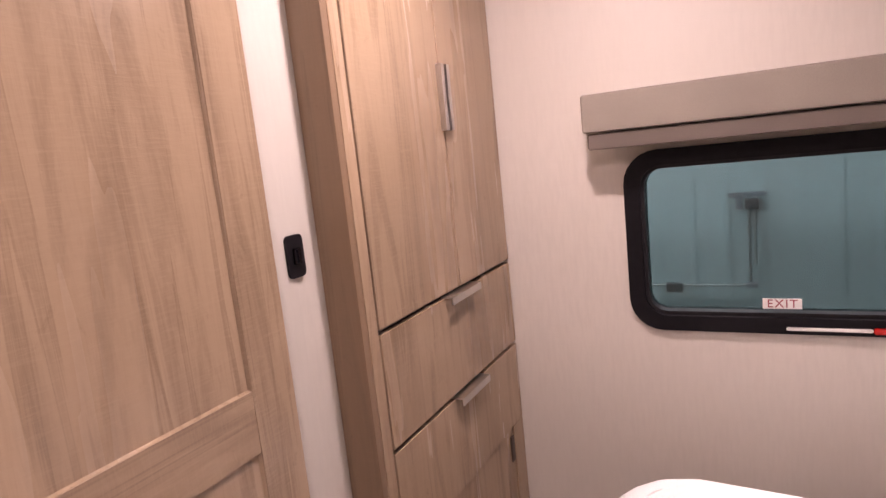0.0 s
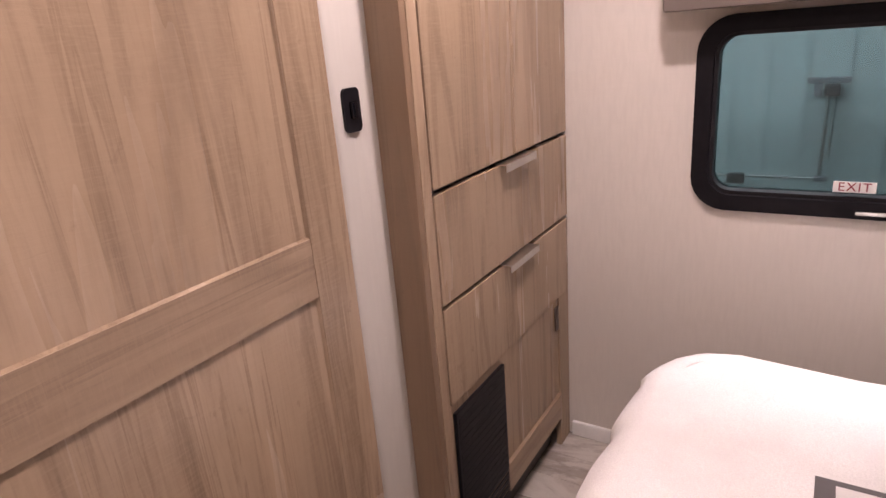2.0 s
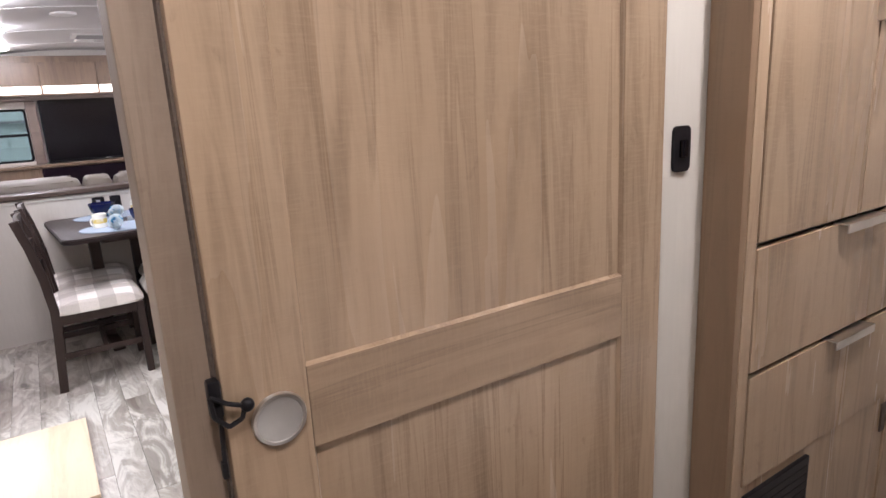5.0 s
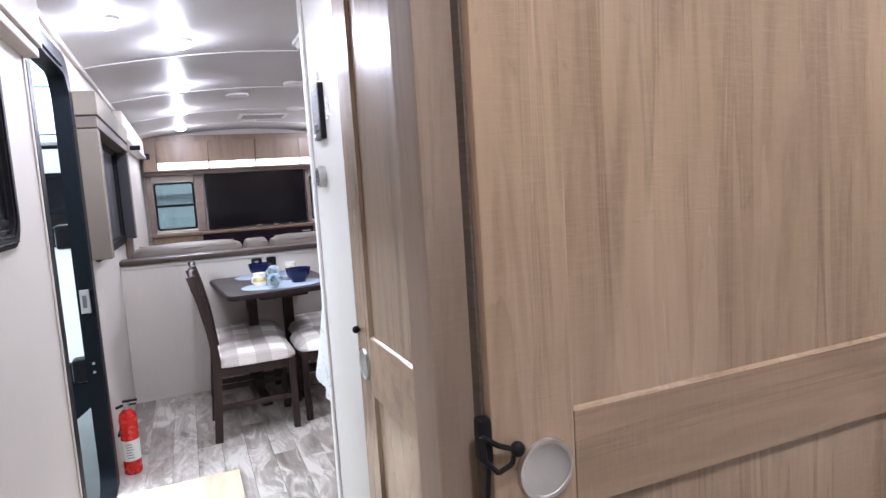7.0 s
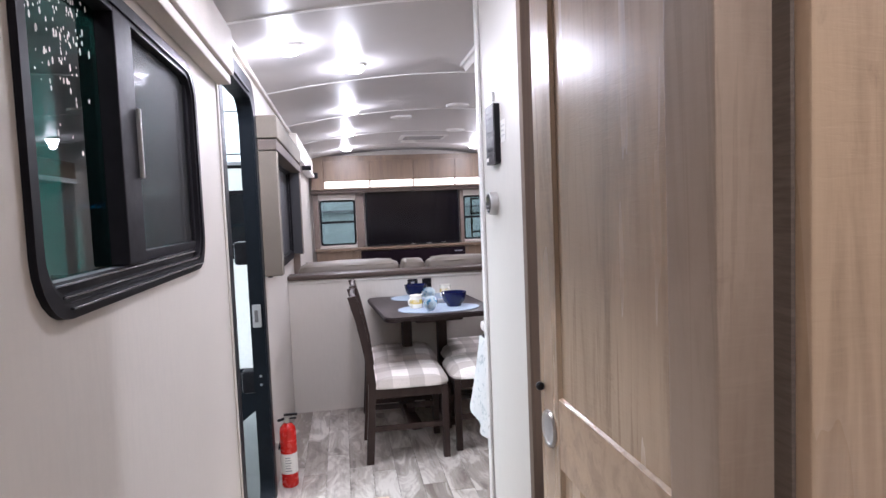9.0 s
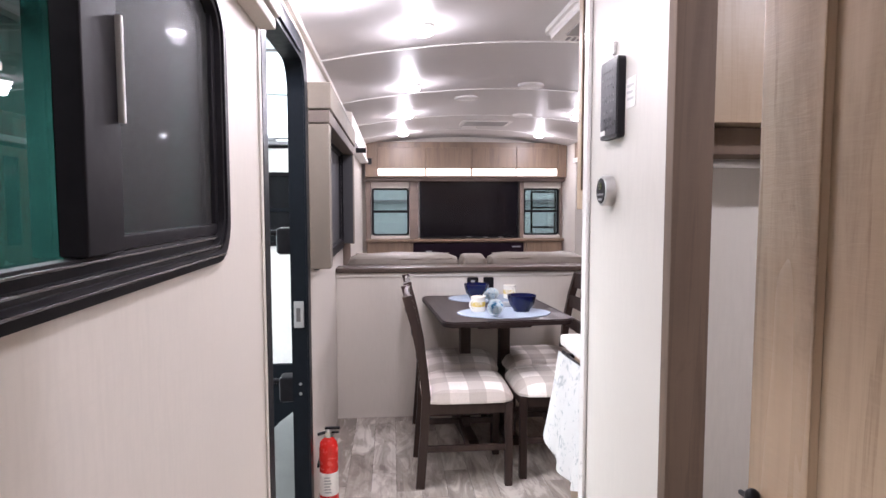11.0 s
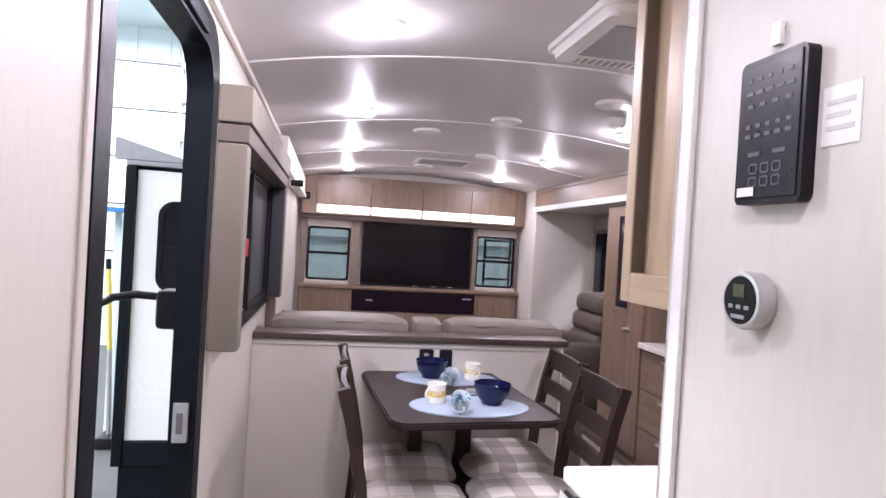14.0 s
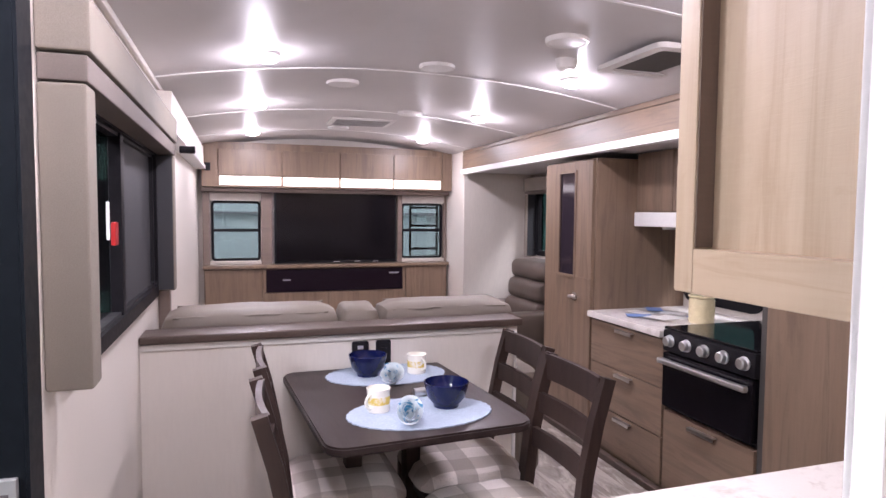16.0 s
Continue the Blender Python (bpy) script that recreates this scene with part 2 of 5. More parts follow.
BLACK = plain("black_plastic", (0.012, 0.011, 0.013), 0.32, vary=0.2)
RUBBER = plain("black_rubber", (0.016, 0.015, 0.017), 0.42, vary=0.2)
FRAME_BLACK = plain("black_window_frame", (0.011, 0.010, 0.012), 0.45, vary=0.15)
DOOR_FRAME = plain("dark_door_frame", (0.006, 0.008, 0.011), 0.4, vary=0.15)
SCREEN = plain("tv_screen", (0.006, 0.005, 0.007), 0.12, vary=0.05)
FIRE_GLASS = plain("fireplace_glass", (0.012, 0.007, 0.012), 0.1, vary=0.05)
CHROME = plain("brushed_nickel", (0.62, 0.60, 0.58), 0.28, 1.0, vary=0.06)
SILVER = plain("silver_plastic", (0.52, 0.51, 0.5), 0.35, 0.6, vary=0.05)
STEEL = plain("stainless_steel", (0.74, 0.74, 0.74), 0.34, 1.0, vary=0.04, grain=(4, 200, 200))
VALANCE = fabric("valance_cloth", (0.27, 0.235, 0.20), 500, 0.8, 0.15)
# the valance cloth again, darkened for the weaker light at the dinette
VALANCE_DINETTE = fabric("dinette_valance_shaded", (0.20, 0.172, 0.138), 500, 0.8, 0.15)
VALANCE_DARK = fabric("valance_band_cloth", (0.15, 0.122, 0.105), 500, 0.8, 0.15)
TRACK = plain("dark_anodised_track", (0.16, 0.155, 0.16), 0.24, 1.0, vary=0.1)
VALANCE_PALE = fabric("valance_pale_cloth", (0.56, 0.51, 0.46), 300, 0.7, 0.15)
SOFA = fabric("taupe_upholstery", (0.165, 0.137, 0.110), 420, 0.55, 0.15)
RECLINER = fabric("brown_leatherette", (0.105, 0.080, 0.065), 300, 0.45, 0.15)
PLAID = plaid("plaid_seat_cloth")
BEDDING = fabric("white_bedding", (0.90, 0.88, 0.86), 400, 0.8, 0.06)
COUNTER = blotches("speckled_countertop", (0.74, 0.70, 0.66), (0.55, 0.50, 0.46), 16, 0.52, 0.75, 0.25)
TOWEL = blotches("floral_towel", (0.80, 0.80, 0.79), (0.52, 0.55, 0.56), 26, 0.56, 0.64, 0.9)
NAPKIN = blotches("blue_white_napkin", (0.84, 0.89, 0.91), (0.07, 0.36, 0.58), 34, 0.55, 0.60, 0.8)
MAT_BLUE = fabric("pale_blue_placemat", (0.34, 0.40, 0.49), 160, 0.9, 0.6)
COBALT = plain("cobalt_glaze", (0.004, 0.007, 0.05), 0.06, vary=0.1)
CREAM = plain("cream_glaze", (0.82, 0.79, 0.71), 0.18, vary=0.03)
CANISTER = plain("pale_yellow_glaze", (0.74, 0.64, 0.40), 0.25, vary=0.03)
YELLOW = blotches("yellow_flower_glaze", (0.80, 0.76, 0.66), (0.68, 0.50, 0.12), 28, 0.46, 0.56, 0.2)
RED = plain("red_enamel", (0.62, 0.02, 0.015), 0.25, vary=0.08)
RED_DARK = plain("red_plastic", (0.45, 0.02, 0.02), 0.35)
LABEL = plain("paper_label", (0.80, 0.78, 0.75), 0.6, vary=0.03)
INK = plain("printed_ink", (0.12, 0.11, 0.11), 0.6)
INK_RED = plain("maroon_ink", (0.28, 0.03, 0.05), 0.6)
INK_GREY = plain("grey_ink", (0.30, 0.30, 0.32), 0.5)
INK_FAINT = plain("faint_print", (0.56, 0.55, 0.54), 0.6)
LEGEND = plain("dim_legend_ink", (0.055, 0.054, 0.062), 0.5)
FILM = plain("film_covered_face", (0.016, 0.015, 0.020), 0.3, vary=0.25, grain=(60, 60, 60), bump=0.15)
LCD = plain("lcd_panel", (0.075, 0.085, 0.045), 0.25, vary=0.04)
PAPER_BLUE = plain("blue_print", (0.16, 0.26, 0.52), 0.6)
# emission imitates the bright light caught by white cabinet rails
LIT_RAIL = glow("lit_rail", (1.0, 0.96, 0.93), 3.0)
LENS = glow("lamp_lens", (1.0, 0.97, 0.98), 45.0)
TINT = glass("tinted_window_glass", (0.62, 0.78, 0.79), 0.54)
TINT_REAR = glass("pale_tinted_glass", (0.80, 0.85, 0.855), 0.5)
TINT_GREEN = glass("green_window_glass", (0.115, 0.22, 0.20), 0.9)
TINT_DARK = glass("dark_window_glass", (0.13, 0.20, 0.19), 1.0)
for m in (DARK_WOOD, SCREEN, FIRE_GLASS):
    m.node_tree.nodes["Principled BSDF"].inputs["Specular IOR Level"].default_value = 0.3
FRAME_BLACK.node_tree.nodes["Principled BSDF"].inputs["Specular IOR Level"].default_value = 0.09
for m in (DARK_TOP, DOOR_FRAME, BLACK, FILM, RUBBER):
    m.node_tree.nodes["Principled BSDF"].inputs["Specular IOR Level"].default_value = 0.16


def mesh_screen(name, color, open_share):
    """Fine insect mesh: part of it is open."""
    n = Nodes(name)
    yarn = n.noise((420, 420, 420), 2, 0.6)
    n.done(n.ramp(yarn, [(0.3, tuple(c * 0.7 for c in color)), (0.7, color)]), 0.6)
    see = n.add("ShaderNodeBsdfTransparent")
    mixer = n.add("ShaderNodeMixShader", Fac=open_share)
    n.link(n.bsdf.outputs[0], mixer.inputs[1])
    n.link(see.outputs[0], mixer.inputs[2])
    n.link(mixer.outputs[0], n.tree.nodes["Material Output"].inputs["Surface"])
    return n.mat


INSECT = mesh_screen("insect_mesh", (0.013, 0.014, 0.015), 0.40)
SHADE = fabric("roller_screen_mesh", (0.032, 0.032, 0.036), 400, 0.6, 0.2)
PANTRY_GLASS = plain("smoked_glass", (0.03, 0.022, 0.03), 0.08, vary=0.05)
HALL_WALL = plain("hall_wall_steel", (0.66, 0.74, 0.74), 0.6, vary=0.05, grain=(0.6, 0.6, 0.2))
HALL_FLOOR = blotches("hall_concrete", (0.06, 0.06, 0.055), (0.035, 0.035, 0.032), 1.2, 0.4, 0.7, 0.5)
BROOM_YELLOW = plain("yellow_handle", (0.72, 0.58, 0.12), 0.4)
BLUE_PAINT = plain("blue_paint", (0.03, 0.17, 0.42), 0.4)

# ---- building helpers ----
ORIGIN = {}


def box(bm, x0, x1, y0, y1, z0, z1, bevel=0.0, seg=2):
    m = Matrix.Translation(((x0 + x1) / 2, (y0 + y1) / 2, (z0 + z1) / 2)) @ Matrix.Diagonal((abs(x1 - x0), abs(y1 - y0), abs(z1 - z0), 1))
    made = bmesh.ops.create_cube(bm, size=1.0, matrix=m)
    if bevel:
        edges = list({e for v in made["verts"] for e in v.link_edges})
        bmesh.ops.bevel(bm, geom=edges, offset=bevel, segments=seg, affect="EDGES", profile=0.5, clamp_overlap=True)
    return bm


def boxes(*specs, bevel=0.0):
    bm = bmesh.new()
    for s in specs:
        box(bm, *s, bevel=bevel)
    return bm


def rod(bm, a, b, r, seg=12, r2=None):
    a, b = Vector(a), Vector(b)
    m = Matrix.Translation((a + b) / 2) @ (b - a).to_track_quat("Z", "Y").to_matrix().to_4x4()
    bmesh.ops.create_cone(bm, cap_ends=True, segments=seg, radius1=r, radius2=r if r2 is None else r2, depth=(b - a).length, matrix=m)
    return bm


def lathe(profile, seg=32, m=None):
    bm = bmesh.new()
    rings = []
    for r, z in profile:
        if r < 1e-5:
            rings.append([bm.verts.new((0, 0, z))])
        else:
            rings.append([bm.verts.new((r * math.cos(2 * math.pi * i / seg), r * math.sin(2 * math.pi * i / seg), z)) for i in range(seg)])
    for a, b in zip(rings, rings[1:]):
        for i in range(seg):
            j = (i + 1) % seg
            if len(a) == 1 and len(b) == 1:
                continue
            if len(a) == 1:
                bm.faces.new((a[0], b[i], b[j]))
            elif len(b) == 1:
                bm.faces.new((a[i], b[0], a[j]))
            else:
                bm.faces.new((a[i], b[i], b[j], a[j]))
    bmesh.ops.recalc_face_normals(bm, faces=bm.faces[:])
    if m is not None:
        bm.transform(m)
    return bm


def outline(w, h, r, seg=6):
    """Rounded rectangle centred on 0, counter-clockwise."""
    pts = []
    for cx, cy, a0 in ((w / 2 - r, h / 2 - r, 0), (-w / 2 + r, h / 2 - r, 90), (-w / 2 + r, -h / 2 + r, 180), (w / 2 - r, -h / 2 + r, 270)):
        for i in range(seg + 1):
            a = radians(a0 + 90 * i / seg)
            pts.append((cx + r * math.cos(a), cy + r * math.sin(a)))
    return pts


def prism(pts, depth, m):
    """A solid from a flat outline in its own x, y, pushed to depth along z, placed by m."""
    bm = bmesh.new()
    lo = [bm.verts.new((x, y, 0)) for x, y in pts]
    hi = [bm.verts.new((x, y, depth)) for x, y in pts]
    bm.faces.new(lo[::-1])
    bm.faces.new(hi)
    for i in range(len(pts)):
        j = (i + 1) % len(pts)
        bm.faces.new((lo[i], lo[j], hi[j], hi[i]))
    bm.transform(m)
    bmesh.ops.recalc_face_normals(bm, faces=bm.faces[:])
    return bm


def ring_frame(outer, inner, depth, m):
    """A frame between two outlines with the same number of points."""
    bm = bmesh.new()
    o0, i0, o1, i1 = ([bm.verts.new((x, y, z)) for x, y in pts] for pts, z in ((outer, 0), (inner, 0), (outer, depth), (inner, depth)))
    n = len(outer)
    for k in range(n):
        j = (k + 1) % n
        bm.faces.new((o0[k], o0[j], o1[j], o1[k]))
        bm.faces.new((i0[j], i0[k], i1[k], i1[j]))
        bm.faces.new((o1[k], o1[j], i1[j], i1[k]))
        bm.faces.new((o0[j], o0[k], i0[k], i0[j]))
    bm.transform(m)
    bmesh.ops.recalc_face_normals(bm, faces=bm.faces[:])
    return bm


def mesh_of(name, bm, material, smooth=True):
    data = bpy.data.meshes.new(name)
    bm.to_mesh(data)
    bm.free()
    data.materials.append(material)
    if smooth:
        for p in data.polygons:
            p.use_smooth = True
        data.set_sharp_from_angle(angle=radians(35))
    return data


def even(ob, smooth=True):
    """Keeps large faces flat beside their rounded edges."""
    if smooth:
        w = ob.modifiers.new("even_normals", "WEIGHTED_NORMAL")
        w.keep_sharp = True
    return ob


def setting(name, bm, material, label, category, smooth=False):
    return tagged(even(new(name, mesh_of(name, bm, material, smooth)), smooth), label, category, kind="structure")


def thing(name, at, label, category, group="", kind=""):
    ob = new(name)
    ob.empty_display_size = 0.1
    ob.location = at
    ORIGIN[ob] = Vector(at)
    return tagged(ob, label, category, group, kind)


def part(name, bm, material, parent, label="", smooth=True):
    bm.transform(Matrix.Translation(-ORIGIN[parent]))
    ob = even(new(name, mesh_of(name, bm, material, smooth)), smooth)
    ob.parent = parent
    ORIGIN[ob] = ORIGIN[parent]
    return tagged(ob, label) if label else ob


def single(name, bm, material, at, label, category, group="", smooth=True):
    """A thing that is one mesh."""
    bm.transform(Matrix.Translation(-Vector(at)))
    ob = even(new(name, mesh_of(name, bm, material, smooth)), smooth)
    ob.location = at
    ORIGIN[ob] = Vector(at)
    return tagged(ob, label, category, group)


FACE_Y = Matrix(((1, 0, 0, 0), (0, 0, -1, 0), (0, 1, 0, 0), (0, 0, 0, 1)))  # outline x, y to world x, z; depth to -y
FACE_Y2 = Matrix(((-1, 0, 0, 0), (0, 0, 1, 0), (0, 1, 0, 0), (0, 0, 0, 1)))  # depth to +y
FACE_X = Matrix(((0, 0, 1, 0), (1, 0, 0, 0), (0, 1, 0, 0), (0, 0, 0, 1)))  # outline x, y to world y, z; depth to +x


def at(x, y, z, m=None):
    t = Matrix.Translation((x, y, z))
    return t @ m if m is not None else t


def wall_y(name, y0, y1, x0, x1, z0, z1, holes, material, label):
    """A wall along x with thickness y0..y1, cut by holes (x0, x1, z0, z1)."""
    bm = bmesh.new()
    xs = sorted({x0, x1, *[v for h in holes for v in h[:2]]})
    zs = sorted({z0, z1, *[v for h in holes for v in h[2:]]})
    for a, b in zip(xs, xs[1:]):
        run = None
        for c, d in zip(zs, zs[1:]):
            solid = not any(h[0] <= (a + b) / 2 <= h[1] and h[2] <= (c + d) / 2 <= h[3] for h in holes)
            if solid:
                run = (run[0], d) if run else (c, d)
            if (not solid or d == zs[-1]) and run:
                box(bm, a, b, y0, y1, *run)
                run = None
    return setting(name, bm, material, label, "wall")


def wall_x(name, x0, x1, y0, y1, z0, z1, holes, material, label):
    bm = bmesh.new()
    ys = sorted({y0, y1, *[v for h in holes for v in h[:2]]})
    zs = sorted({z0, z1, *[v for h in holes for v in h[2:]]})
    for a, b in zip(ys, ys[1:]):
        run = None
        for c, d in zip(zs, zs[1:]):
            solid = not any(h[0] <= (a + b) / 2 <= h[1] and h[2] <= (c + d) / 2 <= h[3] for h in holes)
            if solid:
                run = (run[0], d) if run else (c, d)
            if (not solid or d == zs[-1]) and run:
                box(bm, x0, x1, a, b, *run)
                run = None
    return setting(name, bm, material, label, "wall")


TOP = 2.12  # walls run up behind the ceiling
SLIDE_X0, SLIDE_X1, SLIDE_Y, SLIDE_Z = -7.37, -2.9, 2.68, 1.785

# ---- large structure ----
setting("floor", boxes((REAR, FRONT, LEFT, RIGHT, -0.06, -0.004), (SLIDE_X0, SLIDE_X1, RIGHT, SLIDE_Y, -0.06, -0.004)), SUBFLOOR, "dark backing under the vinyl plank floor", "floor")

wall_y("wall_left", LEFT - 0.06, LEFT, REAR, FRONT, 0, TOP,
       [(-1.945, -1.058, 1.236, 1.708), (-3.165, -2.39, 0.0, 1.89), (-4.88, -3.36, 1.05, 1.67)], WALL, "pale beige wallpapered trailer side wall with windows and the entry")
wall_y("wall_right_front", RIGHT, RIGHT + 0.06, SLIDE_X1, FRONT, 0, TOP, [(-0.12, 1.02, 0.89, 1.33)], WALL, "pale beige bedroom side wall with one window")
wall_y("wall_right_rear", RIGHT, RIGHT + 0.06, REAR, SLIDE_X0, 0, TOP, [], WALL, "pale beige wall beside the slide-out")
wall_x("wall_rear", REAR - 0.06, REAR, LEFT - 0.06, RIGHT + 0.06, 0, TOP, [(-0.26, 0.15, 0.965, 1.48), (1.52, 1.94, 0.965, 1.48)], WALL, "rear trailer wall with two small windows")
wall_x("wall_front", FRONT, FRONT + 0.06, LEFT - 0.06, RIGHT + 0.06, 0, TOP, [], WALL, "pale bedroom head wall")
# bulkhead between bedroom and corridor, bath walls
setting("wall_bulkhead", boxes((-0.66, -0.592, 0.37, RIGHT, 0, TOP)), WHITE_WALL, "pale wallpapered bulkhead behind the sliding door", "wall")
setting("wall_bath_side", boxes((-2.262, -1.785, 0.468, 0.51, 0, TOP), (-1.02, -0.66, 0.40, 0.455, 0, TOP), (-1.785, -1.02, 0.468, 0.51, 1.97, TOP)), WHITE_WALL, "pale wallpapered corridor wall with the bathroom opening", "wall")
setting("wall_bath_rear", boxes((-2.262, -2.215, 0.51, RIGHT, 0, TOP)), WHITE_WALL, "pale bathroom wall behind the kitchen counter", "wall")
# slide-out shell
wall_y("wall_slide_back", SLIDE_Y, SLIDE_Y + 0.05, SLIDE_X0, SLIDE_X1, 0, SLIDE_Z + 0.04, [(-7.2, -6.35, 1.05, 1.60), (-5.1, -4.35, 0.93, 1.25)], WALL, "pale back wall of the kitchen slide-out")
setting("wall_slide_end", boxes((SLIDE_X0 - 0.05, SLIDE_X0, RIGHT + 0.06, SLIDE_Y + 0.05, 0, SLIDE_Z + 0.04)), WALL, "pale end wall of the slide-out", "wall")
setting("wall_slide_near", boxes((SLIDE_X1, SLIDE_X1 + 0.05, RIGHT + 0.06, SLIDE_Y + 0.05, 0, SLIDE_Z + 0.04)), WALL, "pale near end wall of the slide-out", "wall")
setting("ceiling_slide", boxes((SLIDE_X0, SLIDE_X1, RIGHT + 0.03, SLIDE_Y, SLIDE_Z, SLIDE_Z + 0.04)), CEILING, "pale low ceiling of the slide-out", "ceiling")


def arch(x0, x1, drop, thick, y0=LEFT - 0.02, y1=RIGHT + 0.02, seg=28):
    bm = bmesh.new()
    grid = []
    for i in range(seg + 1):
        y = y0 + (y1 - y0) * i / seg
        z = roof_z(y) - drop
        grid.append([bm.verts.new(p) for p in ((x0, y, z), (x1, y, z), (x1, y, z + thick), (x0, y, z + thick))])
    for a, b in zip(grid, grid[1:]):
        for k in range(4):
            j = (k + 1) % 4
            bm.faces.new((a[k], a[j], b[j], b[k]))
    bm.faces.new(grid[0])
    bm.faces.new(grid[-1][::-1])
    bmesh.ops.recalc_face_normals(bm, faces=bm.faces[:])
    return bm


setting("ceiling", arch(REAR - 0.05, FRONT + 0.05, 0.0, 0.05), CEILING, "gently arched pale grey ceiling panels", "ceiling", True)
for sx in (-2.42, -3.65, -4.88, -6.12, -7.18, -1.2, 0.0, 1.2):
    setting("ceiling_batten", arch(sx - 0.007, sx + 0.007, 0.004, 0.01, LEFT, RIGHT), SEAM, "thin white batten across the ceiling joint", "trim", True)
setting("cove_left", boxes((REAR, FRONT, LEFT, LEFT + 0.02, 1.962, 1.985), bevel=0.004), WALL, "pale strip where wall meets ceiling", "trim")
setting("cove_right", boxes((SLIDE_X0, FRONT, RIGHT - 0.02, RIGHT, 1.955, 1.985), bevel=0.004), GREY_OAK_X, "brown strip where wall meets ceiling", "trim")
# slide-out fascia
setting("slide_fascia", boxes((SLIDE_X0 - 0.02, SLIDE_X1 + 0.03, RIGHT - 0.012, RIGHT + 0.03, 1.815, 1.953)), GREY_OAK_X, "brown wood fascia above the slide-out", "fascia")
setting("slide_fascia_trim", boxes((SLIDE_X0 - 0.02, SLIDE_X1 + 0.03, RIGHT - 0.03, RIGHT + 0.03, 1.768, 1.814), bevel=0.004), WHITE, "white lower trim of the slide-out fascia", "trim")
setting("slide_floor_lip", boxes((SLIDE_X0, -3.2, RIGHT - 0.05, RIGHT - 0.006, 0.0, 0.035), bevel=0.005), CAP_WOOD, "dark edge strip along the slide-out floor", "trim")
setting("baseboard_bedroom", boxes((-0.50, FRONT, RIGHT - 0.014, RIGHT, 0.0, 0.055), bevel=0.004), WHITE, "white baseboard under the bedroom window", "baseboard")
# jambs
setting("jamb_bath", boxes((-1.788, -1.755, 0.460, 0.537, 0.0, 2.03), bevel=0.003), JAMB, "brown wood-grain jamb of the bathroom opening", "trim", True)
setting("jamb_bedroom", boxes((-0.660, -0.594, 0.238, 0.369, 0.0, 2.04), bevel=0.003), OAK_JAMB, "brown wood-grain jamb of the bedroom opening", "trim", True)
setting("wall_corner_trim", boxes((-2.275, -2.240, 0.457, 0.4675, 0.0, 2.04), (-2.275, -2.263, 0.457, 0.515, 0.0, 2.04), bevel=0.003), PLASTIC, "pale corner moulding of the bathroom wall", "trim", True)
setting("half_wall", boxes((-4.53, -4.43, LEFT, 1.15, 0.0, 0.90)), WALL, "low beige partition wall behind the sofa", "wall")
setting("half_wall_end", boxes((-4.54, -4.42, 1.15, 1.165, 0.0, 0.90), bevel=0.003), PLASTIC, "pale end trim of the low partition", "trim", True)
setting("half_wall_cap", boxes((-4.56, -4.40, LEFT, 1.185, 0.902, 0.935), bevel=0.008), CAP_WOOD, "dark wood cap on the low partition", "trim", True)
setting("half_wall_lip", boxes((-4.428, -4.42, LEFT, 1.165, 0.875, 0.9), bevel=0.002), WHITE_WALL, "pale moulding under the partition cap", "trim", True)

# ---- windows and doors ----


def window_in_y(name, x0, x1, z0, z1, face, border, r, label, pane_mat, inward=1, proud=0.018):
    """Rounded black-framed window in a wall along x; face: y of the wall's inner side, inward: +1 or -1 into the room."""
    cx, cz, w, h = (x0 + x1) / 2, (z0 + z1) / 2, x1 - x0, z1 - z0
    win = thing(name, (cx, face, z0), label, "window", kind="structure")
    turn = FACE_Y2 if inward > 0 else FACE_Y
    part("window_frame", ring_frame(outline(w, h, r), outline(w - 2 * border, h - 2 * border, max(0.01, r - border * 0.7)), proud, at(cx, face, cz, turn)), FRAME_BLACK, win)
    part("gasket", ring_frame(outline(w - 2 * border + 0.004, h - 2 * border + 0.004, max(0.01, r - border * 0.7)), outline(w - 2 * border - 0.02, h - 2 * border - 0.02, max(0.008, r - border)), 0.05, at(cx, face - inward * 0.045, cz, turn)), RUBBER, win)
    pane = part("pane", prism(outline(w - 2 * border - 0.004, h - 2 * border - 0.004, max(0.008, r - border)), 0.005, at(cx, face - inward * 0.03, cz, turn)), pane_mat, win)
    pane.visible_shadow = False
    return win


# bedroom escape window
bw = window_in_y("window_bedroom", -0.15, 1.05, 0.86, 1.36, RIGHT, 0.042, 0.09, "black rounded trailer window with tinted glass in the bedroom", TINT, -1)
part("exit_label", boxes((0.183, 0.273, RIGHT + 0.010, RIGHT + 0.013, 0.919, 0.946)), LABEL, bw, "small white sticker with maroon lettering")
part("lever", boxes((0.235, 0.42, RIGHT - 0.03, RIGHT - 0.019, 0.872, 0.881), bevel=0.004), WHITE, bw, "thin white release lever")
part("lever_grip", boxes((0.42, 0.52, RIGHT - 0.034, RIGHT - 0.019, 0.869, 0.884), bevel=0.005), RED, bw, "red release grip")
text = bpy.data.curves.new("exit_text", "FONT")
text.body, text.size, text.align_x, text.align_y = "EXIT", 0.031, "CENTER", "CENTER"
text.extrude = 0.0006
text.space_character = 1.15
text.materials.append(INK_RED)
letters = new("lettering", text)
letters.parent = bw
letters.matrix_local = Matrix.Translation(Vector((0.228, RIGHT + 0.009, 0.9325)) - ORIGIN[bw]) @ Matrix(((1, 0, 0, 0), (0, 0, -1, 0), (0, 1, 0, 0), (0, 0, 0, 1)))


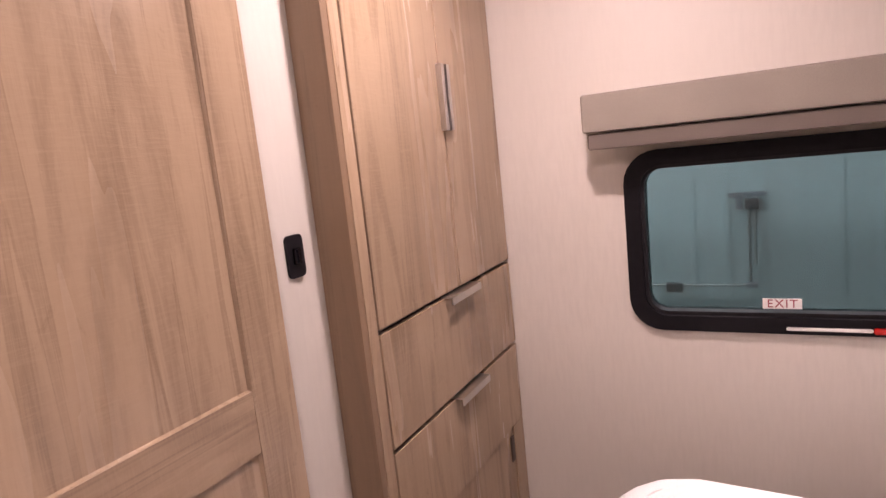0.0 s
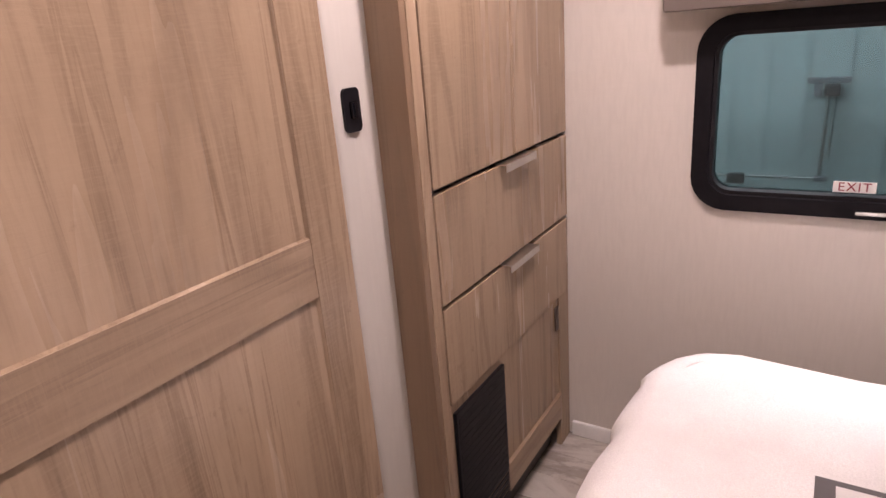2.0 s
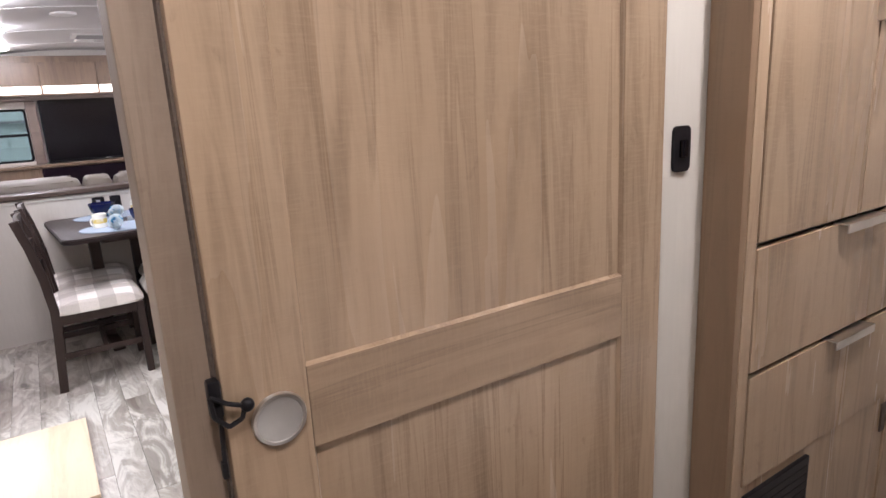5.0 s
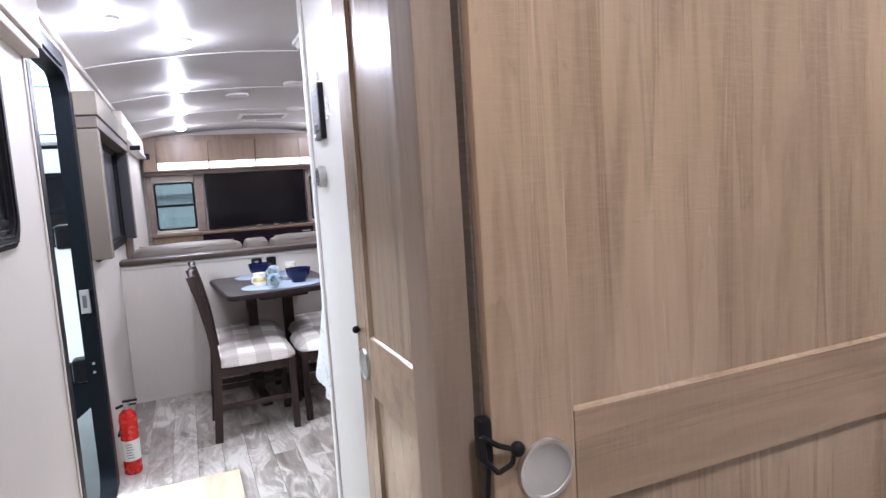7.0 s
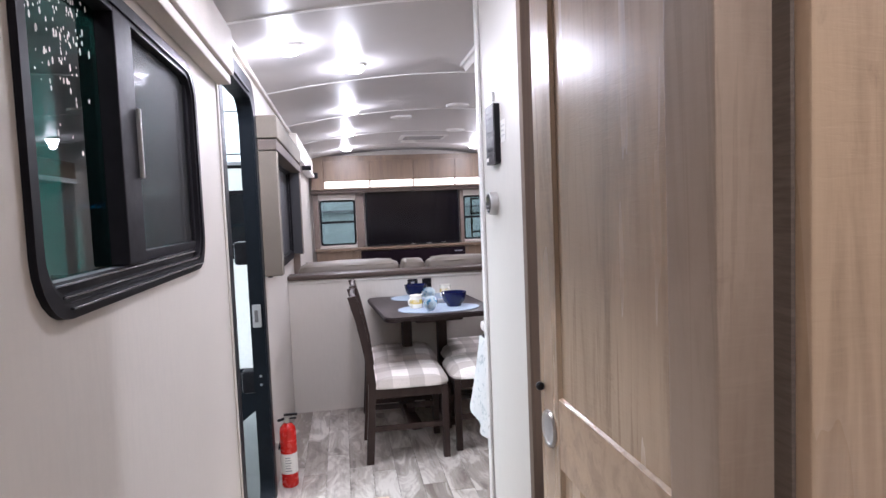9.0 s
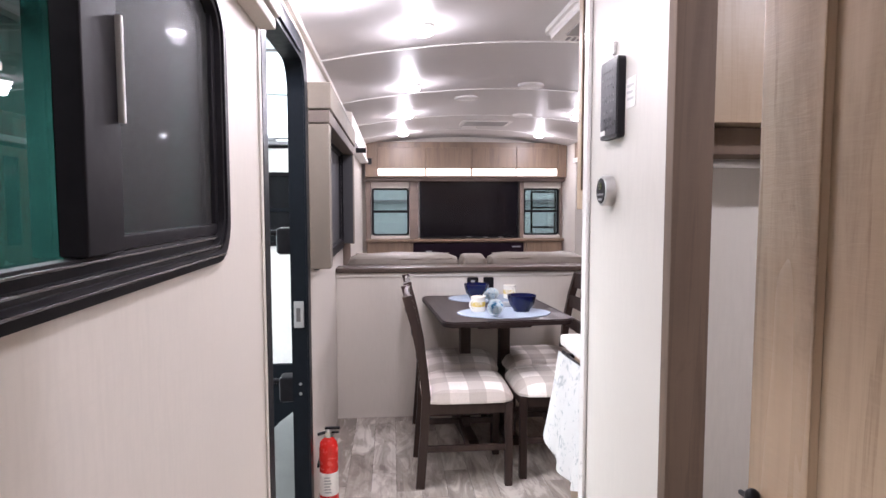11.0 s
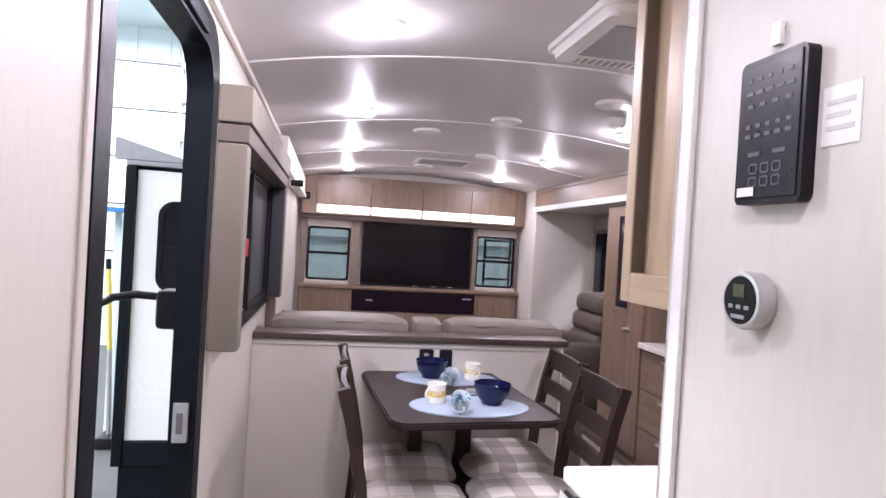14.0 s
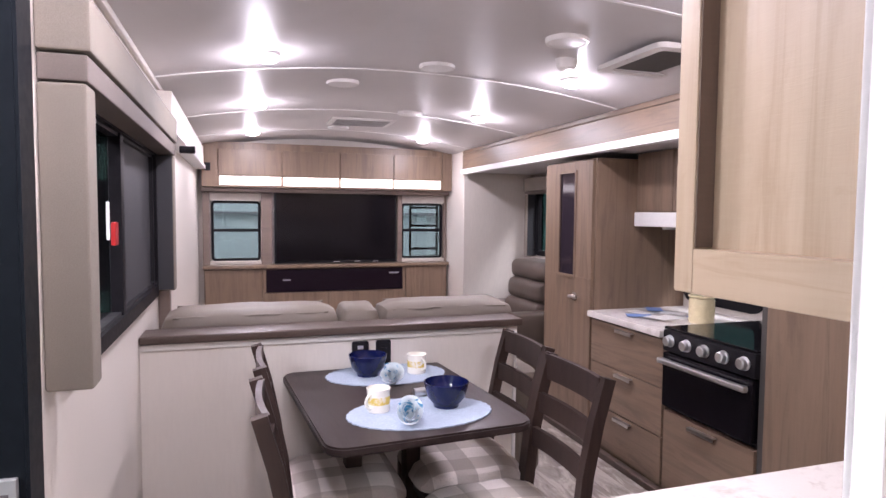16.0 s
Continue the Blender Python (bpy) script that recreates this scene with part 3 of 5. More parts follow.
def valance(name, x0, x1, wall_at, inward, depth, z0, z1, tier, legs_to, label, leg_w=0.075, cloth=VALANCE):
    """Padded valance box: main body, lower tier, and side legs where legs_to is given."""
    v = thing(name, ((x0 + x1) / 2, wall_at, z0), label, "valance")
    ya, yb = sorted((wall_at, wall_at + inward * depth))
    part("body", boxes((x0, x1, ya, yb, z0, z1), bevel=0.007), cloth, v)
    ta, tb = sorted((wall_at, wall_at + inward * depth * 0.92))
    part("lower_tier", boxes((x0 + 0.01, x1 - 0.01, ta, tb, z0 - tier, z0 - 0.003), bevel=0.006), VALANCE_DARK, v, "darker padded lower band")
    if legs_to is not None:
        for lx in (x0 + 0.006, x1 - leg_w - 0.006):
            la, lb = sorted((wall_at, wall_at + inward * depth * 0.90))
            part("leg", boxes((lx, lx + leg_w, la, lb, legs_to, z0 - tier - 0.003), bevel=0.007), cloth, v)
        # thin dark sheet that puts the leg's inner shade into colour
        part("leg_lining", boxes((x0 + 0.0062 + leg_w, x0 + 0.0102 + leg_w, la, lb - 0.006, legs_to + 0.006, z0 - tier - 0.006)), SHADE, v, "dark sheet standing for the shade on the inner side of the leg")
    return v


valance("window_valance", -0.225, 1.15, RIGHT, -1, 0.135, 1.42, 1.518, 0.045, None, "taupe padded window valance box above the bedroom window")

# corridor window
cw = window_in_y("window_corridor", -1.970, -1.035, 1.21, 1.735, LEFT, 0.022, 0.086, "black rounded sliding window with dark glass and insect screen", TINT_GREEN, 1, 0.010)
part("mullion", boxes((-1.475, -1.380, LEFT - 0.028, LEFT + 0.006, 1.262, 1.72), bevel=0.004), FRAME_BLACK, cw)
part("insect_screen", boxes((-1.917, -1.476, LEFT - 0.016, LEFT - 0.013, 1.283, 1.71)), INSECT, cw, "dark grey insect screen mesh")
part("screen_frame", boxes((-1.940, -1.476, LEFT - 0.020, LEFT - 0.006, 1.262, 1.282), (-1.940, -1.918, LEFT - 0.020, LEFT - 0.006, 1.283, 1.70), bevel=0.003), FRAME_BLACK, cw)
part("sill_track", boxes((-1.940, -1.10, LEFT - 0.03, LEFT - 0.006, 1.232, 1.261), bevel=0.002), FRAME_BLACK, cw)
for k in range(3):
    part("track_rail", boxes((-1.930 + 0.012 * k, -1.10 - 0.008 * k, LEFT - 0.006 + 0.008 * k, LEFT + 0.001 + 0.008 * k, 1.254 - 0.0155 * k, 1.2575 - 0.0155 * k), bevel=0.001), TRACK, cw, "glossy dark metal track ridge")
part("latch", boxes((-1.470, -1.463, LEFT + 0.0065, LEFT + 0.015, 1.42, 1.55), bevel=0.002), SILVER, cw, "slim silver latch")
hv = thing("window_valance", (-1.55, LEFT, 1.79), "pale smooth valance board above the corridor window", "valance")
part("body", boxes((-2.34, -0.62, LEFT, LEFT + 0.055, 1.80, 1.945), bevel=0.006), VALANCE_PALE, hv)
part("lower_tier", boxes((-2.33, -0.63, LEFT, LEFT + 0.045, 1.768, 1.797), bevel=0.005), VALANCE_PALE, hv, "dark recessed lower band")

# dinette window with padded surround
dw = window_in_y("window_dinette", -4.90, -3.34, 1.03, 1.69, LEFT, 0.045, 0.06, "black framed sliding window with dark glass beside the dinette", TINT_DARK, 1)
part("mullion", boxes((-4.10, -4.05, LEFT - 0.025, LEFT + 0.012, 1.07, 1.65), bevel=0.004), FRAME_BLACK, dw)
part("insect_screen", boxes((-4.84, -4.105, LEFT - 0.018, LEFT - 0.010, 1.08, 1.64)), SHADE, dw, "dark grey insect screen mesh")
part("release_tab", boxes((-3.98, -3.935, LEFT + 0.0, LEFT + 0.014, 1.30, 1.37), bevel=0.004), RED_DARK, dw, "red emergency release tab")
part("lever", boxes((-3.877, -3.871, LEFT + 0.0, LEFT + 0.009, 1.32, 1.43), bevel=0.002), WHITE, dw, "white upright lever")
part("sticker", boxes((-3.80, -3.66, LEFT - 0.027, LEFT - 0.024, 1.50, 1.53)), LABEL, dw, "white sticker")
valance("window_valance", -4.95, -3.25, LEFT, 1, 0.096, 1.708, 1.815, 0.056, 1.05, "taupe padded valance with side legs around the dinette window", cloth=VALANCE_DINETTE)

# entry opening: frame in the left wall, open to the hall
ef = thing("door_frame_entry", (-2.84, LEFT, 0.0), "dark rounded metal frame of the open entry doorway", "door frame", kind="structure")
part("casing", ring_frame(outline(0.883, 2.02, 0.14), [(x - 0.009, y) for x, y in outline(0.745, 1.86, 0.115)], 0.006, at(-2.7765, LEFT, 0.93, FACE_Y2)), DOOR_FRAME, ef)
part("jamb", ring_frame(outline(0.77, 1.90, 0.135), outline(0.745, 1.86, 0.115), 0.0615, at(-2.7675, LEFT - 0.062, 0.93, FACE_Y2)), DOOR_FRAME, ef)
part("strike_plate", boxes((-3.142, -3.127, LEFT - 0.05, LEFT - 0.012, 0.83, 0.935), bevel=0.003), SILVER, ef, "bright steel strike plate")
part("strike_hole", boxes((-3.1275, -3.1255, LEFT - 0.040, LEFT - 0.024, 0.855, 0.91)), INK, ef)
for hz in (0.60, 0.56):
    part("screw", rod(bmesh.new(), (-3.142, LEFT - 0.03, hz), (-3.136, LEFT - 0.03, hz), 0.006), STEEL, ef)
part("header_cover", boxes((-3.0, -2.56, LEFT + 0.0065, LEFT + 0.016, 1.872, 1.905), bevel=0.003), DOOR_FRAME, ef)
setting("entry_trim", boxes((-2.331, -2.306, LEFT, LEFT + 0.005, 0.0, 1.95), bevel=0.002), WALL, "pale beige edging strip beside the entry frame", "trim")

gh = thing("grab_handle", (-3.25, LEFT - 0.0602, 1.12), "black tubular grab handle on two brackets outside the entry", "handle")
part("bracket", boxes((-3.29, -3.21, LEFT - 0.130, LEFT - 0.0602, 1.115, 1.225), bevel=0.015), BLACK, gh)
bar = bmesh.new()
part("bracket", boxes((-3.29, -3.21, LEFT - 0.130, LEFT - 0.0602, 0.50, 0.61), bevel=0.015), BLACK, gh)
pts = [(LEFT - 0.09, 1.200), (LEFT - 0.19, 1.206), (LEFT - 0.25, 1.195), (LEFT - 0.30, 1.165), (LEFT - 0.33, 1.12), (LEFT - 0.335, 1.00), (LEFT - 0.335, 0.74), (LEFT - 0.32, 0.66), (LEFT - 0.28, 0.605), (LEFT - 0.22, 0.585), (LEFT - 0.09, 0.583)]
for (ya, za), (yb, zb) in zip(pts, pts[1:]):
    rod(bar, (-3.25, ya, za), (-3.25, yb, zb), 0.011)
part("bar", bar, BLACK, gh)


def moulding(parent, face, across, up, along, recess, slope, mat):
    """Sloped bead round a recessed panel, from just under the frame's face down to the panel."""
    w, h = across[1] - across[0], up[1] - up[0]
    bm = bmesh.new()
    loops = []
    for inset, depth in ((-0.001, recess), (-0.001, 0.0022), (0.0, 0.0022), (slope, recess - 0.0006)):
        pts = ((across[0] + inset, up[0] + inset), (across[1] - inset, up[0] + inset), (across[1] - inset, up[1] - inset), (across[0] + inset, up[1] - inset))
        loops.append([bm.verts.new((face - depth, a, z) if along == "y" else (a, face + depth, z)) for a, z in pts])
    loops.append(loops[0])
    for p, q in zip(loops, loops[1:]):
        for k in range(4):
            j = (k + 1) % 4
            bm.faces.new((p[k], p[j], q[j], q[k]))
    bmesh.ops.recalc_face_normals(bm, faces=bm.faces[:])
    part("moulding", bm, mat, parent, smooth=False)


def shaker(parent, x_face, y0, y1, z0, z1, stile, rails, along, stile_mat, rail_mat, panel_mat, thick=0.028, recess=0.0078, slope=0.003):
    """Frame-and-panel face. along 'y': face looks to +x (side 1). along 'x': y0, y1 are x-limits and the face looks to -y."""
    def put(name, a0, a1, c0, c1, d0, d1, mat, bevel=0.003):
        if along == "y":
            bm = boxes((x_face - d1, x_face - d0, a0, a1, c0, c1), bevel=bevel)
        else:
            bm = boxes((a0, a1, x_face + d0, x_face + d1, c0, c1), bevel=bevel)
        part(name, bm, mat, parent)

    put("stile", y0, y0 + stile, z0, z1, 0, thick, stile_mat)
    put("stile", y1 - stile, y1, z0, z1, 0, thick, stile_mat)
    for r0, r1 in rails:
        put("rail", y0 + stile, y1 - stile, r0, r1, 0.0005, thick, rail_mat, 0.0015)
    levels = sorted(rails)
    for (a0, a1), (b0, b1) in zip(levels, levels[1:]):
        put("panel", y0 + stile - 0.004, y1 - stile + 0.004, a1 - 0.004, b0 + 0.004, recess, thick - 0.004, panel_mat, 0)
        if slope:
            moulding(parent, x_face, (y0 + stile, y1 - stile), (a1, b0), along, recess, slope, stile_mat)


def round_pull(parent, m):
    ring = lathe([(0.026, 0.001), (0.028, 0.004), (0.0315, 0.0045), (0.033, 0.0), (0.0315, -0.002), (0.026, -0.002), (0.026, 0.001)], 40, m)
    pull = part("pull_ring", ring, CHROME, parent, "round brushed nickel flush pull")
    part("pull_cup", lathe([(0.0, 0.0012), (0.021, 0.0012), (0.027, 0.003)], 40, m), SILVER, pull, "satin nickel dished cup")


def cord_latch(parent, points, knob):
    cord = bmesh.new()
    for a, b in zip(points, points[1:]):
        rod(cord, a, b, 0.0028, 8)
    latch = part("cord_loop", cord, RUBBER, parent, "black elastic cord loop")
    bm = bmesh.new()
    bmesh.ops.create_uvsphere(bm, u_segments=14, v_segments=8, radius=0.008, matrix=Matrix.Translation(knob))
    part("knob", bm, BLACK, latch)


# bedroom sliding door, parked over the bulkhead
D1 = -0.563
d1 = thing("sliding_door", (D1, 0.65, 0.03), "light oak two-panel sliding bedroom door, slid open over the bulkhead", "door", "sliding doors")
shaker(d1, D1, 0.283, 1.027, 0.03, 1.96, 0.098, [(0.03, 0.17), (0.953, 1.060), (1.82, 1.96)], "y", OAK, OAK_FLAT, OAK)
round_pull(d1, at(D1 + 0.001, 0.342, 1.007) @ Matrix.Rotation(radians(90), 4, "Y"))
cord_latch(d1, [(D1 + 0.009, 0.268, 1.060), (D1 + 0.010, 0.285, 1.048), (D1 + 0.010, 0.303, 1.040), (D1 + 0.010, 0.299, 1.026), (D1 + 0.009, 0.284, 1.020), (D1 + 0.008, 0.271, 1.034), (D1 + 0.009, 0.268, 1.060)], (D1 + 0.010, 0.306, 1.040))
part("pile_seal", boxes((D1 - 0.031, D1 - 0.014, 0.2796, 0.2826, 0.03, 1.96)), SEAL, d1, "taupe brush seal along the edge")
tail = bmesh.new()
for p, q in (((D1 + 0.002, 0.2785, 1.034), (D1 - 0.002, 0.2770, 1.005)), ((D1 - 0.002, 0.2770, 1.005), (D1 - 0.005, 0.2760, 0.972))):
    rod(tail, p, q, 0.0026, 8)
box(tail, D1 - 0.010, D1 - 0.001, 0.2720, 0.2790, 0.952, 0.974, bevel=0.002)
part("cord_tail", tail, RUBBER, d1, "black cord end with a stopper")
part("cleat", boxes((D1 - 0.012, D1 + 0.006, 0.268, 0.2822, 1.030, 1.075), bevel=0.004), BLACK, d1)

# bathroom sliding door on the corridor wall
D2 = 0.338
d2 = thing("sliding_door", (-1.02, D2, 0.03), "light oak two-panel sliding bathroom door, half open", "door", "sliding doors")
shaker(d2, D2, -1.295, -0.668, 0.03, 1.96, 0.095, [(0.03, 0.17), (0.89, 1.010), (1.82, 1.96)], "x", OAK, OAK_FLAT, OAK)
round_pull(d2, at(-1.245, D2 - 0.001, 0.945) @ Matrix.Rotation(radians(90), 4, "X"))
cord_latch(d2, [(-1.27, D2 - 0.008, 1.012), (-1.30, D2 - 0.004, 1.005), (-1.325, D2 + 0.02, 0.985), (-1.33, D2 + 0.03, 0.965)], (-1.272, D2 - 0.008, 1.014))
part("pile_seal", boxes((-0.6675, -0.6625, D2 + 0.004, D2 + 0.024, 0.03, 1.96)), RUBBER, d2, "black brush seal along the edge")

# ---- bedroom ----
WF = -0.51
wr = thing("wardrobe", (WF, 1.6, 0.0), "light oak built-in wardrobe with drawers and a floor vent", "wardrobe")
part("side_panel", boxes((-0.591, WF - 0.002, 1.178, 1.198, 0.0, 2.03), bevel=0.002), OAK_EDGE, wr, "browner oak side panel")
part("front_stile", boxes((WF - 0.02, WF + 0.0, 1.198, 1.232, 0.0, 2.03), bevel=0.003), OAK, wr)
part("carcass", boxes((-0.591, WF - 0.022, 1.20, RIGHT - 0.001, 0.12, 2.03)), GRILLE_DARK, wr, "dark inside of the wardrobe")
for a, b in ((1.238, 1.627), (1.632, 1.980)):
    d = part("wardrobe_door", boxes((WF - 0.018, WF, a, b, 1.068, 1.98), bevel=0.003), OAK, wr)
    hy = b - 0.016 if a < 1.5 else a + 0.008
    part("handle", boxes((WF, WF + 0.018, hy, hy + 0.004, 1.463, 1.623), (WF + 0.014, WF + 0.018, hy - 0.004, hy + 0.012, 1.463, 1.623), bevel=0.0015), CHROME, d, "slim brushed nickel edge pull")
for z0, z1 in ((0.808, 1.058), (0.556, 0.798)):
    d = part("drawer", boxes((WF - 0.018, WF, 1.238, 1.980, z0, z1), bevel=0.003), OAK, wr)
    part("handle", boxes((WF - 0.01, WF + 0.024, 1.53, 1.705, z1 + 0.0005, z1 + 0.004), (WF + 0.020, WF + 0.024, 1.53, 1.705, z1 - 0.016, z1 + 0.004), bevel=0.0015), CHROME, d, "brushed nickel lip pull")
part("lower_panel", boxes((WF - 0.02, WF - 0.006, 1.238, 1.90, 0.21, 0.5556), bevel=0.001), OAK, wr)
part("end_stile", boxes((WF - 0.02, WF, 1.90, 1.980, 0.0, 0.5556), bevel=0.003), OAK, wr)
part("toe_rail", boxes((WF - 0.02, WF + 0.004, 1.238, 1.90, 0.115, 0.208), bevel=0.003), OAK_FLAT, wr)
part("base", boxes((-0.591, WF - 0.04, 1.238, 1.90, 0.0, 0.12)), GRILLE_DARK, wr)
vent = part("vent", boxes((WF - 0.006, WF + 0.004, 1.245, 1.498, 0.10, 0.532), bevel=0.002), BLACK, wr, "black floor-level return air vent")
for k in range(20):
    part("louvre", boxes((WF + 0.0042, WF + 0.0052, 1.255, 1.488, 0.118 + k * 0.020, 0.132 + k * 0.020)), RUBBER, vent, smooth=False)
# the notch's shade, put in as a flat dark plate
part("finger_notch", boxes((WF - 0.0058, WF - 0.001, 1.872, 1.896, 0.450, 0.530), bevel=0.0008), CAP_WOOD, wr, "dark brown plate standing for the shaded finger notch")
setting("wall_batten", boxes((-0.5915, -0.5895, 1.050, 1.104, 0.005, 2.03)), WHITE_WALL, "pale flat batten beside the light switch", "trim")

sw = thing("light_switch", (-0.59, 1.09, 1.21), "black rocker light switch plate on the white strip", "switch")
part("plate", prism(outline(0.046, 0.080, 0.011), 0.007, at(-0.591, 1.105, 1.250, FACE_X)), BLACK, sw)
part("rocker", boxes((-0.585, -0.577, 1.096, 1.114, 1.235, 1.266), bevel=0.003), SCREEN, sw, "glossy black rocker")

# bed with white cover
bed = thing("bed", (0.7, 1.2, 0.0), "bed with a plain white bedspread", "bed")
part("base", boxes((-0.08, 2.2, 0.80, 1.66, 0.0, 0.36), bevel=0.01), OAK_FLAT, bed)
bm = prism(outline(2.42, 1.00, 0.20, 10), 0.36, at(1.04, 1.225, 0.235))
top = [e for e in bm.edges if all(v.co.z > 0.58 for v in e.verts)]
bmesh.ops.bevel(bm, geom=top, offset=0.10, segments=6, affect="EDGES", profile=0.5)
bmesh.ops.triangulate(bm, faces=[f for f in bm.faces if len(f.verts) > 4])
bmesh.ops.subdivide_edges(bm, edges=[e for e in bm.edges if e.calc_length() > 0.12], cuts=3, use_grid_fill=True)
bmesh.ops.subdivide_edges(bm, edges=[e for e in bm.edges if e.calc_length() > 0.05], cuts=1, use_grid_fill=True)
for v in bm.verts:
    n = noise.noise(v.co * 5.0) * 0.014 + noise.noise(v.co * 14.0) * 0.005
    if v.co.z < 0.50:
        n += 0.014 * math.sin(v.co.y * 31 + v.co.x * 27) * (0.5 - v.co.z) / 0.25
    rim = max(0.0, 1 - (v.co.x + 0.17) / 0.45) * min(1.0, max(0.0, (v.co.z - 0.3) / 0.2))
    crease = 1 - abs(noise.noise(Vector((v.co.x * 6 + v.co.y * 4, v.co.y * 9, v.co.z * 5))))
    n += rim * 0.022 * (crease ** 4 - 0.4)
    v.co += Vector((n, n, n * 0.5))
part("bedspread", bm, BEDDING, bed, "white quilted bedspread with soft folds")
br = thing("brochure", (0.30, 1.22, 0.606), "dark printed brochure lying on the bed", "brochure")
part("sheet", boxes((0.205, 0.46, 1.11, 1.255, 0.606, 0.610)), INK, br)
part("picture", boxes((0.235, 0.43, 1.13, 1.24, 0.6102, 0.6108)), LABEL, br, "pale printed picture")

# ---- corridor ----
sm = thing("control_panel", (-2.055, 0.4680, 1.47), "black glossy tank monitor panel on the corridor wall", "panel")
part("housing", prism(outline(0.112, 0.178, 0.010), 0.017, at(-2.067, 0.4680, 1.558, FACE_Y)), BLACK, sm)
part("face", boxes((-2.117, -2.017, 0.4492, 0.4515, 1.476, 1.641), bevel=0.002), FILM, sm, "dark touch face under clear protective film")
bars = bmesh.new()
for r, (z, n, w) in enumerate(((1.622, 5, 0.006), (1.606, 5, 0.012), (1.590, 4, 0.010), (1.565, 5, 0.008), (1.553, 5, 0.010), (1.530, 2, 0.020))):
    for k in range(n):
        x = -2.110 + (0.086 / n) * (k + 0.5)
        box(bars, x - w / 2, x + w / 2, 0.4485, 0.4491, z - 0.0025, z + 0.0025)
part("legend", bars, LEGEND, sm, "rows of small grey legends", False)["kind"] = "stuff"
rings = bmesh.new()
for row in range(2):
    for col in range(3):
        x, z = -2.088 + col * 0.020, 1.512 - row * 0.016
        rings_b = ring_frame(outline(0.015, 0.013, 0.004), outline(0.011, 0.009, 0.003), 0.0008, at(x, 0.4491, z, FACE_Y))
        tmp = bpy.data.meshes.new("tmp")
        rings_b.to_mesh(tmp)
        rings_b.free()
        rings.from_mesh(tmp)
        bpy.data.meshes.remove(tmp)
part("button_legend", rings, LEGEND, sm, "grey outlined touch buttons", False)["kind"] = "stuff"
part("sticker", boxes((-2.115, -2.085, 0.4482, 0.4488, 1.479, 1.490)), LABEL, sm, "white sticker")
tg = single("paper_tag", boxes((-2.003, -1.953, 0.4665, 0.4678, 1.528, 1.592)), LABEL, (-1.97, 0.4678, 1.57), "small white paper label stuck on the wall", "label")
clip = single("wall_clip", boxes((-2.085, -2.070, 0.4600, 0.4678, 1.662, 1.69), bevel=0.002), PLASTIC, (-2.077, 0.4678, 1.675), "small clear plastic clip above the panel", "clip")

for k in range(3):
    part("print_line", boxes((-1.997, -1.960 - 0.006 * (k % 2), 0.4658, 0.4664, 1.572 - k * 0.014, 1.577 - k * 0.014)), INK_FAINT, tg)
th = thing("thermostat", (-2.083, 0.4680, 1.31), "round silver thermostat with black face on the wall", "thermostat")
turn = at(-2.089, 0.4680, 1.351) @ Matrix.Rotation(radians(90), 4, "X")
part("body", lathe([(0.0, 0.0), (0.034, 0.0), (0.036, 0.003), (0.036, 0.019), (0.034, 0.024), (0.031, 0.025), (0.0, 0.025)], 48, turn), SILVER, th)
part("face", lathe([(0.0, 0.0262), (0.0285, 0.0262), (0.0305, 0.0245)], 48, turn), BLACK, th, "glossy black round face")
part("display", boxes((-2.100, -2.079, 0.4404, 0.4417, 1.354, 1.370), bevel=0.001), LCD, th, "dim lcd display")
for k in range(3):
    part("button", boxes((-2.107 + k * 0.0145, -2.099 + k * 0.0145, 0.4404, 0.4417, 1.340, 1.345), bevel=0.001), INK_GREY, th)
part("lower_band", boxes((-2.102, -2.077, 0.4404, 0.4417, 1.328, 1.333), bevel=0.001), INK_GREY, th, "grey lower legend band")

fe = thing("fire_extinguisher", (-3.30, -0.325, 0.0), "red fire extinguisher with white label standing by the entry", "fire extinguisher")
cx, cy = -3.30, -0.325
part("cylinder", lathe([(0.0, 0.0), (0.036, 0.0), (0.040, 0.006), (0.040, 0.27), (0.036, 0.295), (0.022, 0.312), (0.014, 0.318), (0.0, 0.318)], 32, at(cx, cy, 0.0)), RED, fe)
part("label", lathe([(0.0403, 0.07), (0.0406, 0.07), (0.0406, 0.17), (0.0403, 0.17)], 32, at(cx, cy, 0.0)), LABEL, fe, "white printed label band")
lines = bmesh.new()
for k in range(6):
    a = radians(8)
    box(lines, cx + 0.0398, cx + 0.0412, cy - 0.016, cy + 0.014 - 0.003 * (k % 3), 0.085 + k * 0.013, 0.089 + k * 0.013)
part("print", lines, INK_GREY, fe, "grey lines of small print", False)
part("valve", lathe([(0.0, 0.318), (0.014, 0.318), (0.014, 0.345), (0.009, 0.352), (0.0, 0.352)], 20, at(cx, cy, 0.0)), CHROME, fe)
part("lever", boxes((cx - 0.008, cx + 0.008, cy - 0.015, cy + 0.05, 0.352, 0.361), (cx - 0.006, cx + 0.006, cy - 0.01, cy + 0.045, 0.334, 0.341), bevel=0.002), BLACK, fe)
part("gauge", rod(bmesh.new(), (cx + 0.012, cy, 0.335), (cx + 0.024, cy, 0.335), 0.012), CHROME, fe)
part("nozzle", rod(bmesh.new(), (cx, cy - 0.012, 0.338), (cx + 0.01, cy - 0.045, 0.332), 0.007), BLACK, fe)
part("strap", boxes((cx - 0.043, cx + 0.043, cy - 0.045, cy - 0.036, 0.20, 0.215)), BLACK, fe)

single("floor_board", boxes((-3.02, -2.30, LEFT + 0.03, 0.145, 0.0, 0.018), bevel=0.003), PLY, (-2.7, -0.1, 0.0), "pale loose wooden board lying on the floor by the entry", "board")

